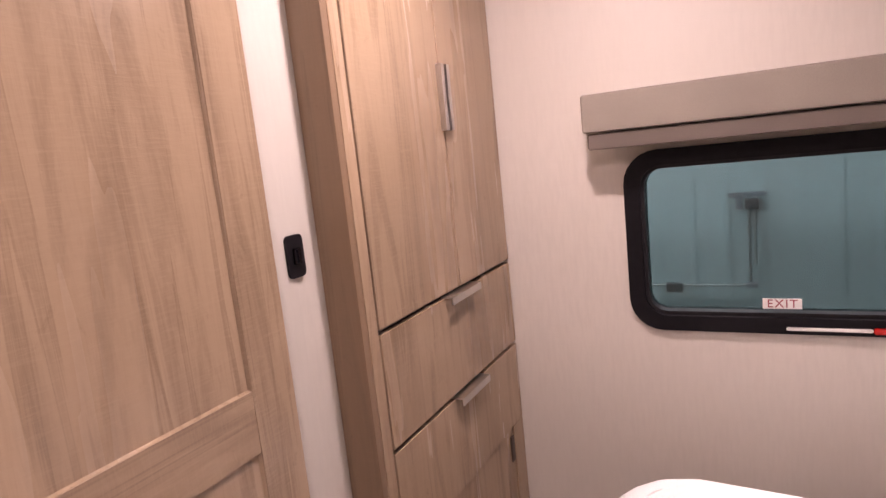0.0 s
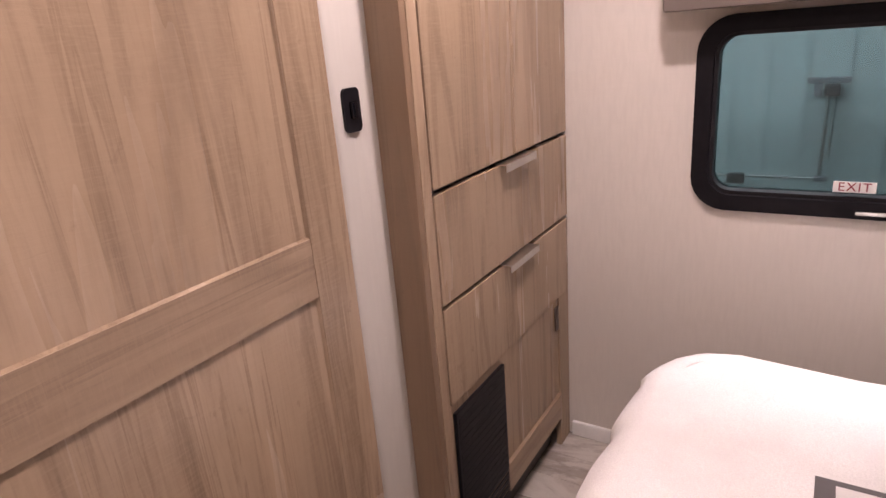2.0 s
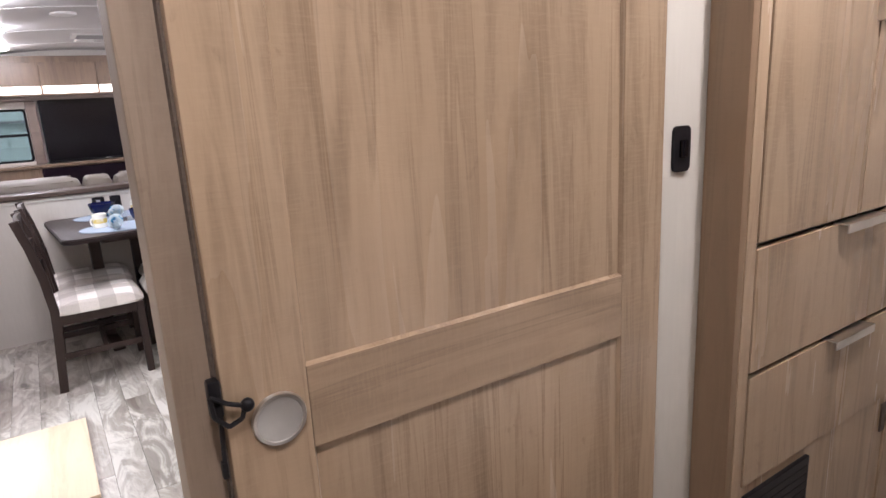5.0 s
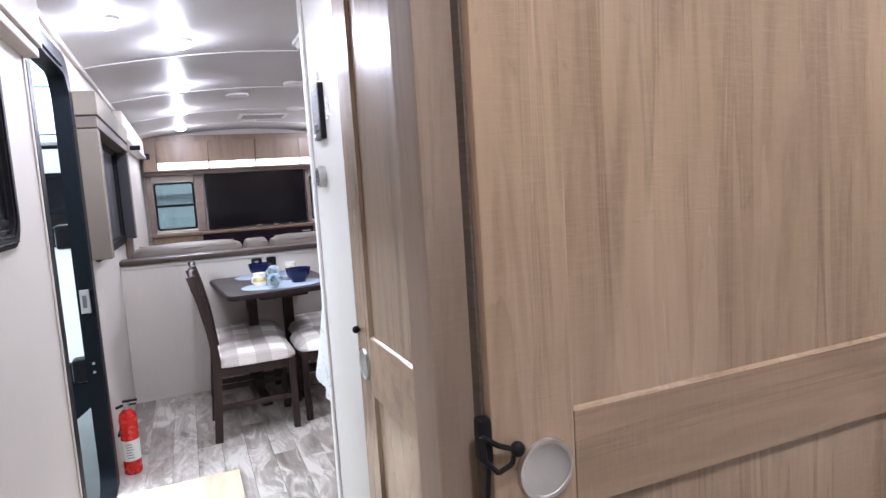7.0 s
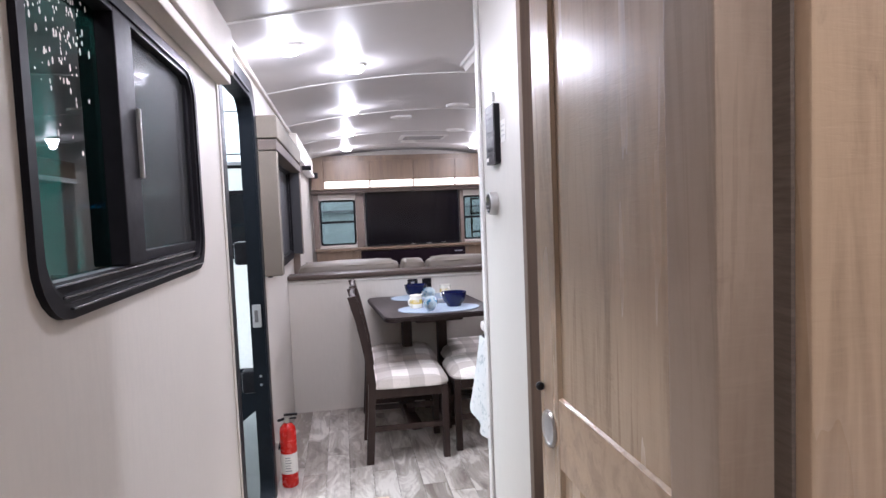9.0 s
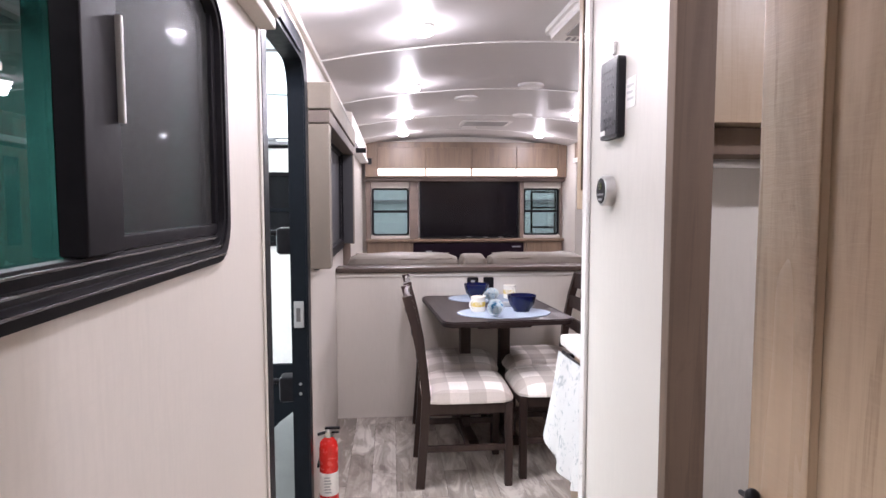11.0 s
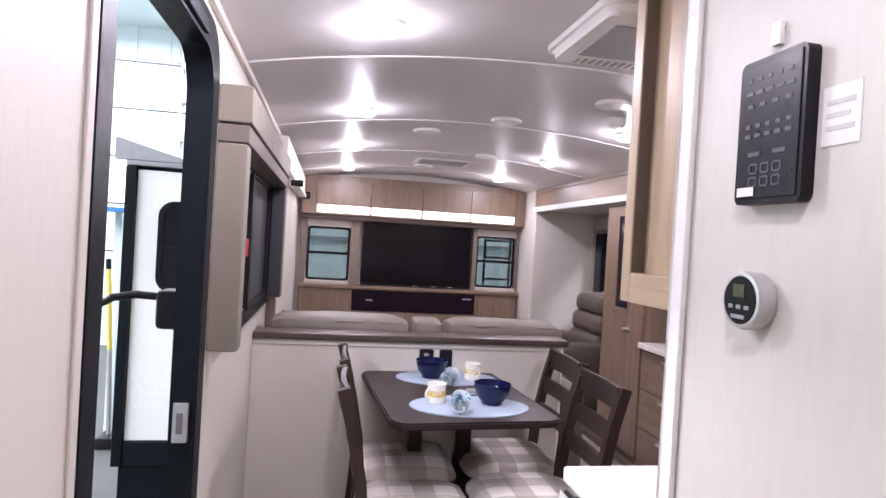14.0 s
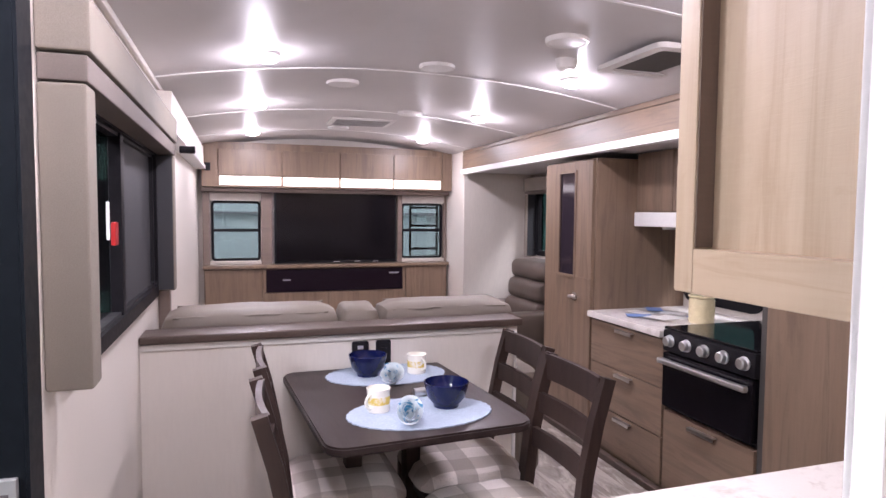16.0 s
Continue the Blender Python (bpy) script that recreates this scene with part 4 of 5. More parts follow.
# ---- bathroom seen through the opening ----
mc = thing("wall_cabinet", (-2.1, 1.0, 1.46), "pale oak bathroom wall cabinet with open shelf below", "cabinet")
part("body", boxes((-2.205, -2.00, 0.52, 1.30, 1.50, 1.95), bevel=0.003), PALE_OAK, mc)
# brown colour carries the shade of the recess under the doors
part("shelf_back", boxes((-2.213, -2.06, 0.52, 1.30, 1.435, 1.497), bevel=0.002), JAMB, mc, "solid brown strip for the shaded recess below the doors")
tb = thing("towel_bar", (-2.15, 0.9, 1.40), "slim white towel bar on the bathroom wall", "towel bar")
part("bar", rod(bmesh.new(), (-2.165, 0.52, 1.418), (-2.165, 1.25, 1.418), 0.008), WHITE, tb)
for by in (0.56, 1.22):
    part("bracket", boxes((-2.214, -2.16, by - 0.01, by + 0.01, 1.408, 1.428), bevel=0.003), WHITE, tb)

# ---- dinette ----
tbl = thing("dinette_table", (-4.0, 0.495, 0.0), "dark stained dinette table with rounded corners on two legs", "table")
bm = prism(outline(0.885, 0.665, 0.07, 8), 0.028, at(-4.002, 0.495, 0.727))
bmesh.ops.bevel(bm, geom=[e for e in bm.edges if abs(e.verts[0].co.z - e.verts[1].co.z) < 1e-5], offset=0.006, segments=2, affect="EDGES")
part("tabletop", bm, DARK_TOP, tbl, "dark wood-grain top with rounded edge")
part("apron", boxes((-4.30, -3.70, 0.36, 0.64, 0.69, 0.727), bevel=0.004), DARK_WOOD, tbl)
for ly in (0.375, 0.605):
    part("leg", boxes((-4.15, -4.09, ly - 0.03, ly + 0.03, 0.04, 0.69), bevel=0.006), DARK_WOOD, tbl)
    part("foot", boxes((-4.36, -3.88, ly - 0.033, ly + 0.033, 0.0, 0.045), bevel=0.008), DARK_WOOD, tbl)
part("stretcher", boxes((-4.14, -4.10, 0.405, 0.575, 0.22, 0.28), bevel=0.004), DARK_WOOD, tbl)

tbl.matrix_basis = pose(-4.02, 0.495, 0.0, 0, 0, 4.5)


def slab(points, width, thick):
    """A curved upright slat: points are (y, z) of its centre line, built across x."""
    bm = bmesh.new()
    rings = []
    for i, (y, z) in enumerate(points):
        y0, z0 = points[max(0, i - 1)]
        y1, z1 = points[min(len(points) - 1, i + 1)]
        t = Vector((0, y1 - y0, z1 - z0)).normalized()
        n = Vector((0, -t.z, t.y)) * (thick / 2)
        rings.append([bm.verts.new(Vector((sx * width / 2, y, z)) + sn * n) for sx, sn in ((-1, -1), (1, -1), (1, 1), (-1, 1))])
    for a, b in zip(rings, rings[1:]):
        for k in range(4):
            j = (k + 1) % 4
            bm.faces.new((a[k], a[j], b[j], b[k]))
    bm.faces.new(rings[0])
    bm.faces.new(rings[-1][::-1])
    bmesh.ops.recalc_face_normals(bm, faces=bm.faces[:])
    return bm


def ladder_slat(z0, z1, y, width, bow):
    """A back slat, bowed backwards along x."""
    bm = bmesh.new()
    rings = []
    seg = 10
    for i in range(seg + 1):
        u = -1 + 2 * i / seg
        x, off = u * width / 2, -bow * (1 - u * u)
        rings.append([bm.verts.new((x, y + off + d, z)) for d, z in ((-0.009, z0), (0.009, z0), (0.009, z1), (-0.009, z1))])
    for a, b in zip(rings, rings[1:]):
        for k in range(4):
            j = (k + 1) % 4
            bm.faces.new((a[k], a[j], b[j], b[k]))
    bm.faces.new(rings[0][::-1])
    bm.faces.new(rings[-1])
    bmesh.ops.recalc_face_normals(bm, faces=bm.faces[:])
    return bm


# chair: origin on the floor under the seat, front towards +y
ch = thing("dining_chair", (0, 0, 0), "dark stained ladder-back dining chair with a plaid cushion", "chair", "chairs round the table")
W, DEEP = 0.40, 0.41
for sx in (-1, 1):
    x = sx * (W / 2 - 0.018)
    rear = slab([(-0.225, 0.0), (-0.205, 0.25), (-0.195, 0.43), (-0.213, 0.60), (-0.246, 0.765), (-0.284, 0.902)], 0.034, 0.04)
    rear.transform(Matrix.Translation((x, 0, 0)))
    part("leg", rear, DARK_WOOD, ch)
    part("leg", boxes((x - 0.018, x + 0.018, 0.172, 0.208, 0.0, 0.40), bevel=0.004), DARK_WOOD, ch)
    part("side_rail", boxes((x - 0.011, x + 0.011, -0.19, 0.175, 0.35, 0.405), bevel=0.003), DARK_WOOD, ch)
    part("stretcher", boxes((x - 0.009, x + 0.009, -0.19, 0.175, 0.17, 0.20), bevel=0.003), DARK_WOOD, ch)
part("front_rail", boxes((-W / 2 + 0.03, W / 2 - 0.03, 0.18, 0.202, 0.35, 0.405), bevel=0.003), DARK_WOOD, ch)
part("back_rail", boxes((-W / 2 + 0.03, W / 2 - 0.03, -0.205, -0.185, 0.35, 0.405), bevel=0.003), DARK_WOOD, ch)
part("cross_stretcher", boxes((-W / 2 + 0.03, W / 2 - 0.03, -0.01, 0.01, 0.172, 0.198), bevel=0.003), DARK_WOOD, ch)
for z0, z1, y in ((0.812, 0.902, -0.266), (0.695, 0.765, -0.236), (0.575, 0.642, -0.212)):
    part("back_slat", ladder_slat(z0, z1, y, W - 0.05, 0.014), DARK_WOOD, ch)
seat = bmesh.new()
bmesh.ops.create_grid(seat, x_segments=20, y_segments=20, size=1.0)
low = bmesh.ops.extrude_face_region(seat, geom=seat.faces[:])
under = {v for v in low["geom"] if isinstance(v, bmesh.types.BMVert)}
for v in seat.verts:
    ux, uy = v.co.x, v.co.y
    q = max(abs(ux), abs(uy))
    p = (abs(ux) ** 6 + abs(uy) ** 6) ** (1 / 6) if q else 1.0
    k = q / p if p else 1.0
    dome = max(0.0, (1 - ux ** 4) * (1 - uy ** 4)) ** 0.42
    v.co.x, v.co.y = ux * k * (W / 2 + 0.014), uy * k * (DEEP / 2 + 0.012) + 0.005
    v.co.z = 0.4045 if v in under else 0.416 + 0.056 * dome + 0.004 * noise.noise(Vector((ux * 3, uy * 3, 1.7)))
bmesh.ops.recalc_face_normals(seat, faces=seat.faces[:])
part("seat_cushion", seat, PLAID, ch, "beige and white plaid seat cushion")
ch.matrix_basis = pose(-3.635, 0.302, 0)
for x, y, rz in ((-4.125, 0.315, 0), (-3.70, 0.765, 180), (-4.15, 0.80, 180)):
    copy_thing(ch, pose(x, y, 0, 0, 0, rz))


def placemat(x, y):
    bm = bmesh.new()
    n = 120
    lo, hi = [], []
    for i in range(n):
        a = 2 * math.pi * i / n
        k = 1 + 0.012 * math.sin(a * 34)
        p = (x + 0.160 * k * math.cos(a), y + 0.240 * k * math.sin(a))
        lo.append(bm.verts.new((*p, 0.7555)))
        hi.append(bm.verts.new((*p, 0.7595)))
    bm.faces.new(hi)
    bm.faces.new(lo[::-1])
    for i in range(n):
        j = (i + 1) % n
        bm.faces.new((lo[i], lo[j], hi[j], hi[i]))
    return single("placemat", bm, MAT_BLUE, (x, y, 0.7555), "oval pale blue braided placemat on the table", "placemat", "placemats")


def bowl(x, y):
    prof = [(0.0, 0.004), (0.034, 0.004), (0.036, 0.0), (0.042, 0.0), (0.044, 0.010), (0.064, 0.034), (0.073, 0.066), (0.076, 0.083), (0.0735, 0.0845), (0.070, 0.066), (0.060, 0.036), (0.036, 0.014), (0.0, 0.012)]
    return single("bowl", lathe(prof, 40, at(x, y, 0.7597)), COBALT, (x, y, 0.7597), "deep cobalt blue glazed bowl on a placemat", "bowl", "bowls")


def mug(x, y, turn):
    m = thing("mug", (x, y, 0.7597), "cream mug with a yellow band on a placemat", "mug", "mugs")
    r = 0.037
    prof = [(0.0, 0.003), (r - 0.004, 0.003), (r - 0.002, 0.0), (r, 0.004), (r, 0.067), (r + 0.003, 0.076), (r - 0.001, 0.077), (r - 0.004, 0.067), (r - 0.004, 0.012), (0.0, 0.010)]
    part("cup", lathe(prof, 36, at(x, y, 0.7597)), CREAM, m)
    part("band", lathe([(r + 0.0002, 0.026), (r + 0.0008, 0.027), (r + 0.0008, 0.050), (r + 0.0002, 0.051)], 36, at(x, y, 0.7597)), YELLOW, m, "yellow decorated band")
    h = bmesh.new()
    loop = [(r - 0.002 + 0.024 * math.sin(math.pi * i / 8), 0.038 + 0.022 * math.cos(math.pi * i / 8)) for i in range(9)]
    for (a, b), (c, d) in zip(loop, loop[1:]):
        rod(h, (a, 0, b), (c, 0, d), 0.0048, 8)
    h.transform(at(x, y, 0.7597) @ Matrix.Rotation(radians(turn), 4, "Z"))
    part("handle", h, CREAM, m)


def napkin(x, y, seed):
    """A rosette of rolled cloth lying tipped towards the walkway."""
    bm = bmesh.new()
    n, turns = 220, 3.6
    prev = None
    for i in range(n):
        u = i / (n - 1)
        a = 2 * math.pi * turns * u
        r = 0.006 + 0.036 * u
        lift = 0.058 - 0.030 * u ** 2 + 0.006 * math.sin(a * 1.7 + seed)
        flare = 1.18 + 0.10 * math.sin(a * 2.3 + seed * 2)
        cur = [bm.verts.new((r * f * math.cos(a), r * f * math.sin(a), z)) for f, z in ((0.55, -0.012), (0.9, 0.012), (1.0, lift * 0.7), (flare, lift))]
        if prev:
            for k in range(3):
                bm.faces.new((prev[k], cur[k], cur[k + 1], prev[k + 1]))
        prev = cur
    bmesh.ops.solidify(bm, geom=bm.faces[:], thickness=0.0022)
    bm.transform(at(x, y, 0.7597 + 0.034) @ Matrix.Rotation(radians(-20), 4, "Z") @ Matrix.Rotation(radians(52), 4, "Y"))
    low = min(v.co.z for v in bm.verts)
    bm.transform(Matrix.Translation((0, 0, 0.7598 - low)))
    return single("napkin", bm, NAPKIN, (x, y, 0.7597), "rolled blue and white patterned cloth napkin", "napkin", "napkins")


placemat(-3.795, 0.530)
placemat(-4.290, 0.530)
bowl(-3.83, 0.630)
bowl(-4.29, 0.455)
mug(-3.845, 0.402, 305)
mug(-4.275, 0.652, 20)
napkin(-3.705, 0.470, 1)
napkin(-4.150, 0.520, 2)
sc = thing("salt_shaker", (-3.965, 0.590, 0.755), "small steel shaker lying on the table between the placemats", "shaker")
part("body", rod(bmesh.new(), (-3.965, 0.555, 0.7715), (-3.965, 0.600, 0.7715), 0.016, 20), STEEL, sc)
part("cap", rod(bmesh.new(), (-3.965, 0.6005, 0.7715), (-3.965, 0.622, 0.7715), 0.0165, 20, 0.013), CHROME, sc, "darker nickel cap")

for oy, w in ((0.450, 0.048), (0.548, 0.042)):
    o = thing("wall_outlet", (-4.428, oy, 0.80), "black power outlet plate on the low partition", "outlet", "outlets")
    part("plate", prism(outline(w + 0.022, 0.105, 0.008), 0.008, at(-4.429, oy, 0.815, FACE_X)), BLACK, o)
    part("socket", boxes((-4.421, -4.419, oy - 0.012, oy + 0.012, 0.835, 0.850), bevel=0.001), INK_GREY if w > 0.045 else BLACK, o)

# ---- sofa and recliner ----


def cushion(x0, x1, y0, y1, z0, z1, r, puff=0.0, seed=0.0, crumple=0.003):
    bm = bmesh.new()
    box(bm, x0, x1, y0, y1, z0, z1)
    bmesh.ops.subdivide_edges(bm, edges=bm.edges[:], cuts=9, use_grid_fill=True)
    c = Vector(((x0 + x1) / 2, (y0 + y1) / 2, (z0 + z1) / 2))
    h = Vector(((x1 - x0) / 2, (y1 - y0) / 2, (z1 - z0) / 2))
    for v in bm.verts:
        d = v.co - c
        inner = Vector([max(-h[i] + r, min(h[i] - r, d[i])) for i in range(3)])
        off = d - inner
        if off.length > 1e-6:
            off = off.normalized() * r
        u = Vector([d[i] / h[i] for i in range(3)])
        swell = puff * (1 - u.x ** 2) * (1 - u.y ** 4) if abs(u.z) > 0.99 else 0
        wob = noise.noise((v.co + Vector((seed, 0, 0))) * 7) * 0.008 + noise.noise((v.co + Vector((0, seed, 0))) * 19) * crumple
        v.co = c + inner + off + Vector((wob, wob * 0.5, swell * (1 if d.z > 0 else 0) + wob))
    return bm


so = thing("sofa", (-5.0, 0.48, 0.0), "taupe upholstered sofa backing onto the low partition", "sofa")
part("base", boxes((-5.45, -4.58, -0.34, 1.28, 0.06, 0.38), bevel=0.03), SOFA, so)
for y0, y1, s in ((-0.33, 0.385, 0.0), (0.585, 1.225, 3.0)):
    back = part("back_cushion", cushion(-4.84, -4.57, y0, y1, 0.46, 0.985, 0.052, 0.014, s, 0.006), SOFA, so)
    for wx, wz in ((-4.590, 0.969), (-4.800, 0.985)):
        welt = bmesh.new()
        run = [(wx + 0.004 * noise.noise(Vector((k, s, wx))), y0 + 0.045 + (y1 - y0 - 0.09) * k / 14, wz + 0.006 * noise.noise(Vector((k * 0.9, s + 2, 0)))) for k in range(15)]
        rings = [[welt.verts.new((x + 0.0055 * math.cos(k * math.pi / 4), y, z + 0.0055 * math.sin(k * math.pi / 4))) for k in range(8)] for x, y, z in run]
        for p, q in zip(rings, rings[1:]):
            for k in range(8):
                welt.faces.new((p[k], p[(k + 1) % 8], q[(k + 1) % 8], q[k]))
        welt.faces.new(rings[0][::-1])
        welt.faces.new(rings[-1])
        bmesh.ops.recalc_face_normals(welt, faces=welt.faces[:])
        part("welt", welt, SOFA, back, "sewn welt along the cushion edge")
    part("seat_cushion", cushion(-5.46, -4.80, y0, y1, 0.36, 0.50, 0.05, 0.012, s + 1), SOFA, so)
con = part("console", cushion(-4.82, -4.575, 0.395, 0.575, 0.44, 0.985, 0.045, 0.008, 5.0), SOFA, so, "narrow padded centre console")
part("console_seat", boxes((-5.44, -4.84, 0.40, 0.57, 0.36, 0.53), bevel=0.02), SOFA, so)
part("armrest", cushion(-5.45, -4.60, 1.235, 1.40, 0.10, 0.64, 0.06, 0.01, 7.0), SOFA, so)

re = thing("recliner", (-6.7, 2.2, 0.0), "brown leatherette recliner in the slide-out", "recliner")
part("base", boxes((-7.12, -6.22, 1.86, 2.58, 0.05, 0.36), bevel=0.03), RECLINER, re)
part("seat_cushion", cushion(-6.98, -6.36, 1.82, 2.42, 0.34, 0.50, 0.06, 0.02, 11.0), RECLINER, re)
for k, (z0, z1, yo) in enumerate(((0.48, 0.68, 0.0), (0.67, 0.85, 0.03), (0.84, 1.01, 0.06))):
    part("back_cushion", cushion(-6.99, -6.35, 2.22 + yo, 2.50 + yo, z0, z1, 0.07, 0.0, 12.0 + k), RECLINER, re)
for x0, x1 in ((-7.15, -6.97), (-6.37, -6.19)):
    part("armrest", cushion(x0, x1, 1.84, 2.50, 0.08, 0.62, 0.06, 0.01, 15.0), RECLINER, re)

# ---- entertainment wall ----
EX = -7.80
en = thing("entertainment_cabinet", (EX, 0.85, 0.0), "grey-brown oak wall unit below the television", "cabinet")
part("carcass", boxes((REAR, EX - 0.02, -0.335, 1.965, 0.0, 0.875)), GREY_OAK, en)
part("shelf", boxes((REAR, EX + 0.025, -0.345, 1.975, 0.879, 0.912), bevel=0.006), GREY_OAK_X, en, "projecting oak shelf ledge")
for y0, y1 in ((-0.325, 0.165), (1.535, 1.955)):
    part("cabinet_door", boxes((EX - 0.018, EX, y0, y1, 0.10, 0.872), bevel=0.003), GREY_OAK, en)
part("fire_surround", boxes((EX - 0.018, EX + 0.004, 0.172, 1.528, 0.10, 0.650), (EX - 0.018, EX + 0.004, 0.172, 0.20, 0.652, 0.873), (EX - 0.018, EX + 0.004, 1.50, 1.528, 0.652, 0.873), bevel=0.003), GREY_OAK, en)
fp = thing("electric_fireplace", (EX, 0.85, 0.655), "long black glass electric fireplace set into the wall unit", "fireplace")
part("glass_front", boxes((EX - 0.014, EX + 0.010, 0.203, 1.497, 0.655, 0.866), bevel=0.003), FIRE_GLASS, fp)
part("display", boxes((EX + 0.0105, EX + 0.0118, 0.35, 0.42, 0.76, 0.775)), INK_GREY, fp)
part("vent_slots", boxes((EX + 0.0105, EX + 0.0118, 1.36, 1.46, 0.81, 0.825)), INK_GREY, fp)

tv = thing("television", (-7.9, 0.865, 0.915), "large black flat television on the rear wall", "television")
part("casing", boxes((-7.905, -7.862, 0.282, 1.447, 0.917, 1.592), bevel=0.006), BLACK, tv)
part("screen", boxes((-7.8605, -7.858, 0.296, 1.433, 0.942, 1.580)), SCREEN, tv, "dark glossy screen")
part("bracket", boxes((REAR, -7.905, 0.70, 1.03, 1.10, 1.40)), BLACK, tv)
for ky in (0.86, 1.06, 1.24):
    part("legend", boxes((-7.8615, -7.8597, ky - 0.03, ky + 0.03, 0.926, 0.931)), LABEL, tv)
# window pilasters and header
for y0, y1, lab in ((-0.345, -0.285, 1), (0.165, 0.262, 1), (1.465, 1.512, 1), (1.958, 1.975, 1)):
    setting("pilaster", boxes((REAR, -7.87, y0, y1, 0.913, 1.575), bevel=0.003), TAUPE_TRIM, "taupe wood pilaster beside the rear window", "trim", True)
for y0, y1 in ((-0.285, 0.165), (1.512, 1.958)):
    setting("window_surround", boxes((REAR, -7.89, y0, y1, 1.50, 1.575), (REAR, -7.89, y0, y1, 0.913, 0.945), bevel=0.003), VALANCE_PALE, "pale padded surround of the rear window", "trim", True)
setting("header_ledge", boxes((REAR, -7.80, -0.36, 1.98, 1.578, 1.618), bevel=0.006), TAUPE_TRIM, "dark taupe ledge above the television", "trim", True)


def rear_window(y0, y1):
    w = thing("window_rear", (REAR, (y0 + y1) / 2, 0.95), "small black framed rear window with tinted glass", "window", kind="structure")
    cy, cz, ww, hh = (y0 + y1) / 2, 1.2225, y1 - y0, 0.555
    part("window_frame", ring_frame(outline(ww, hh, 0.035), outline(ww - 0.045, hh - 0.045, 0.022), 0.022, at(REAR - 0.002, cy, cz, FACE_X)), FRAME_BLACK, w)
    part("mullion", boxes((REAR - 0.004, REAR + 0.018, y0 + 0.02, y1 - 0.02, 1.215, 1.243), bevel=0.003), FRAME_BLACK, w)
    p = part("pane", boxes((REAR - 0.03, REAR - 0.026, y0 + 0.01, y1 - 0.01, 0.96, 1.49)), TINT_REAR, w)
    p.visible_shadow = False
    return w


rear_window(-0.275, 0.16)
rear_window(1.517, 1.95)

oc = thing("overhead_cabinet", (-7.8, 0.85, 1.62), "row of four grey-brown oak overhead cabinets under the ceiling", "cabinet")
part("carcass", boxes((REAR, -7.735, -0.34, 1.978, 1.622, 2.02)), GREY_OAK, oc)
edges = [-0.205, 0.345, 0.87, 1.385, 1.872]
for a, b in zip(edges, edges[1:]):
    d = part("cabinet_door", boxes((-7.734, -7.716, a + 0.006, b - 0.006, 1.722, 1.955), bevel=0.003), GREY_OAK, oc)
    # white rail, no lamp: the light falling on it is given as glow
    part("lower_rail", boxes((-7.734, -7.712, a + 0.012, b - 0.012, 1.640, 1.716), bevel=0.004), LIT_RAIL, d, "white rail along the door foot, its lit look put in as glow")
part("end_panel", boxes((-7.734, -7.72, -0.34, -0.215, 1.622, 1.99)), GREY_OAK, oc)
part("end_panel", boxes((-7.734, -7.72, 1.882, 1.978, 1.622, 1.99)), GREY_OAK, oc)
single("wall_speaker", boxes((-7.7195, -7.70, -0.315, -0.265, 1.76, 1.83), bevel=0.004), BLACK, (-7.7195, -0.29, 1.79), "small black box on the cabinet end", "speaker")
# shallow slide-out fascia on the other side wall
setting("left_fascia", boxes((-7.60, -5.02, LEFT, LEFT + 0.07, 1.80, 1.955), bevel=0.003), WALL, "pale fascia box along the side wall", "fascia")
setting("left_fascia_trim", boxes((-7.60, -5.02, LEFT, LEFT + 0.085, 1.765, 1.797), bevel=0.004), WHITE, "white lower trim of the side wall fascia", "trim")
setting("left_pilaster", boxes((-5.06, -5.0, LEFT, LEFT + 0.05, 0.0, 1.76), bevel=0.004), TAUPE_TRIM, "taupe upright trim on the side wall", "trim")
single("rod_end", rod(bmesh.new(), (-5.14, LEFT + 0.09, 1.70), (-5.14, LEFT + 0.16, 1.70), 0.018), BLACK, (-5.14, LEFT + 0.09, 1.70), "black end cap under the fascia", "fitting")

# ---- kitchen in the slide-out ----
KF = 2.0
pa = thing("pantry_cabinet", (-5.455, KF, 0.0), "tall grey-brown oak pantry cabinet with a glazed slot door", "cabinet")
part("carcass", boxes((-5.765, -5.150, KF + 0.02, SLIDE_Y - 0.004, 0.0, 1.745), bevel=0.003), GREY_OAK, pa)
pd = part("pantry_door", boxes((-5.755, -5.165, KF, KF + 0.019, 0.05, 1.01), bevel=0.002), GREY_OAK, pa)
part("door_stile", boxes((-5.755, -5.562, KF, KF + 0.019, 1.0102, 1.735)), GREY_OAK, pd)
part("door_stile", boxes((-5.358, -5.165, KF, KF + 0.019, 1.0102, 1.735)), GREY_OAK, pd)
part("door_rail", boxes((-5.562, -5.358, KF, KF + 0.019, 1.675, 1.735)), GREY_OAK, pd)
part("door_glass", boxes((-5.562, -5.358, KF + 0.006, KF + 0.012, 1.01, 1.675)), PANTRY_GLASS, pd, "smoked glass slot")
part("glass_bead", ring_frame(outline(0.224, 0.685, 0.006, 1), outline(0.190, 0.650, 0.004, 1), 0.006, at(-5.46, KF, 1.3425, FACE_Y)), GREY_OAK, pd)
hd = bmesh.new()
rod(hd, (-5.352, KF, 0.885), (-5.352, KF - 0.045, 0.885), 0.010)
rod(hd, (-5.352, KF - 0.042, 0.885), (-5.255, KF - 0.042, 0.890), 0.009)
rod(hd, (-5.352, KF - 0.006, 0.885), (-5.352, KF, 0.885), 0.026)
part("door_handle", hd, CHROME, pd, "brushed nickel lever handle")

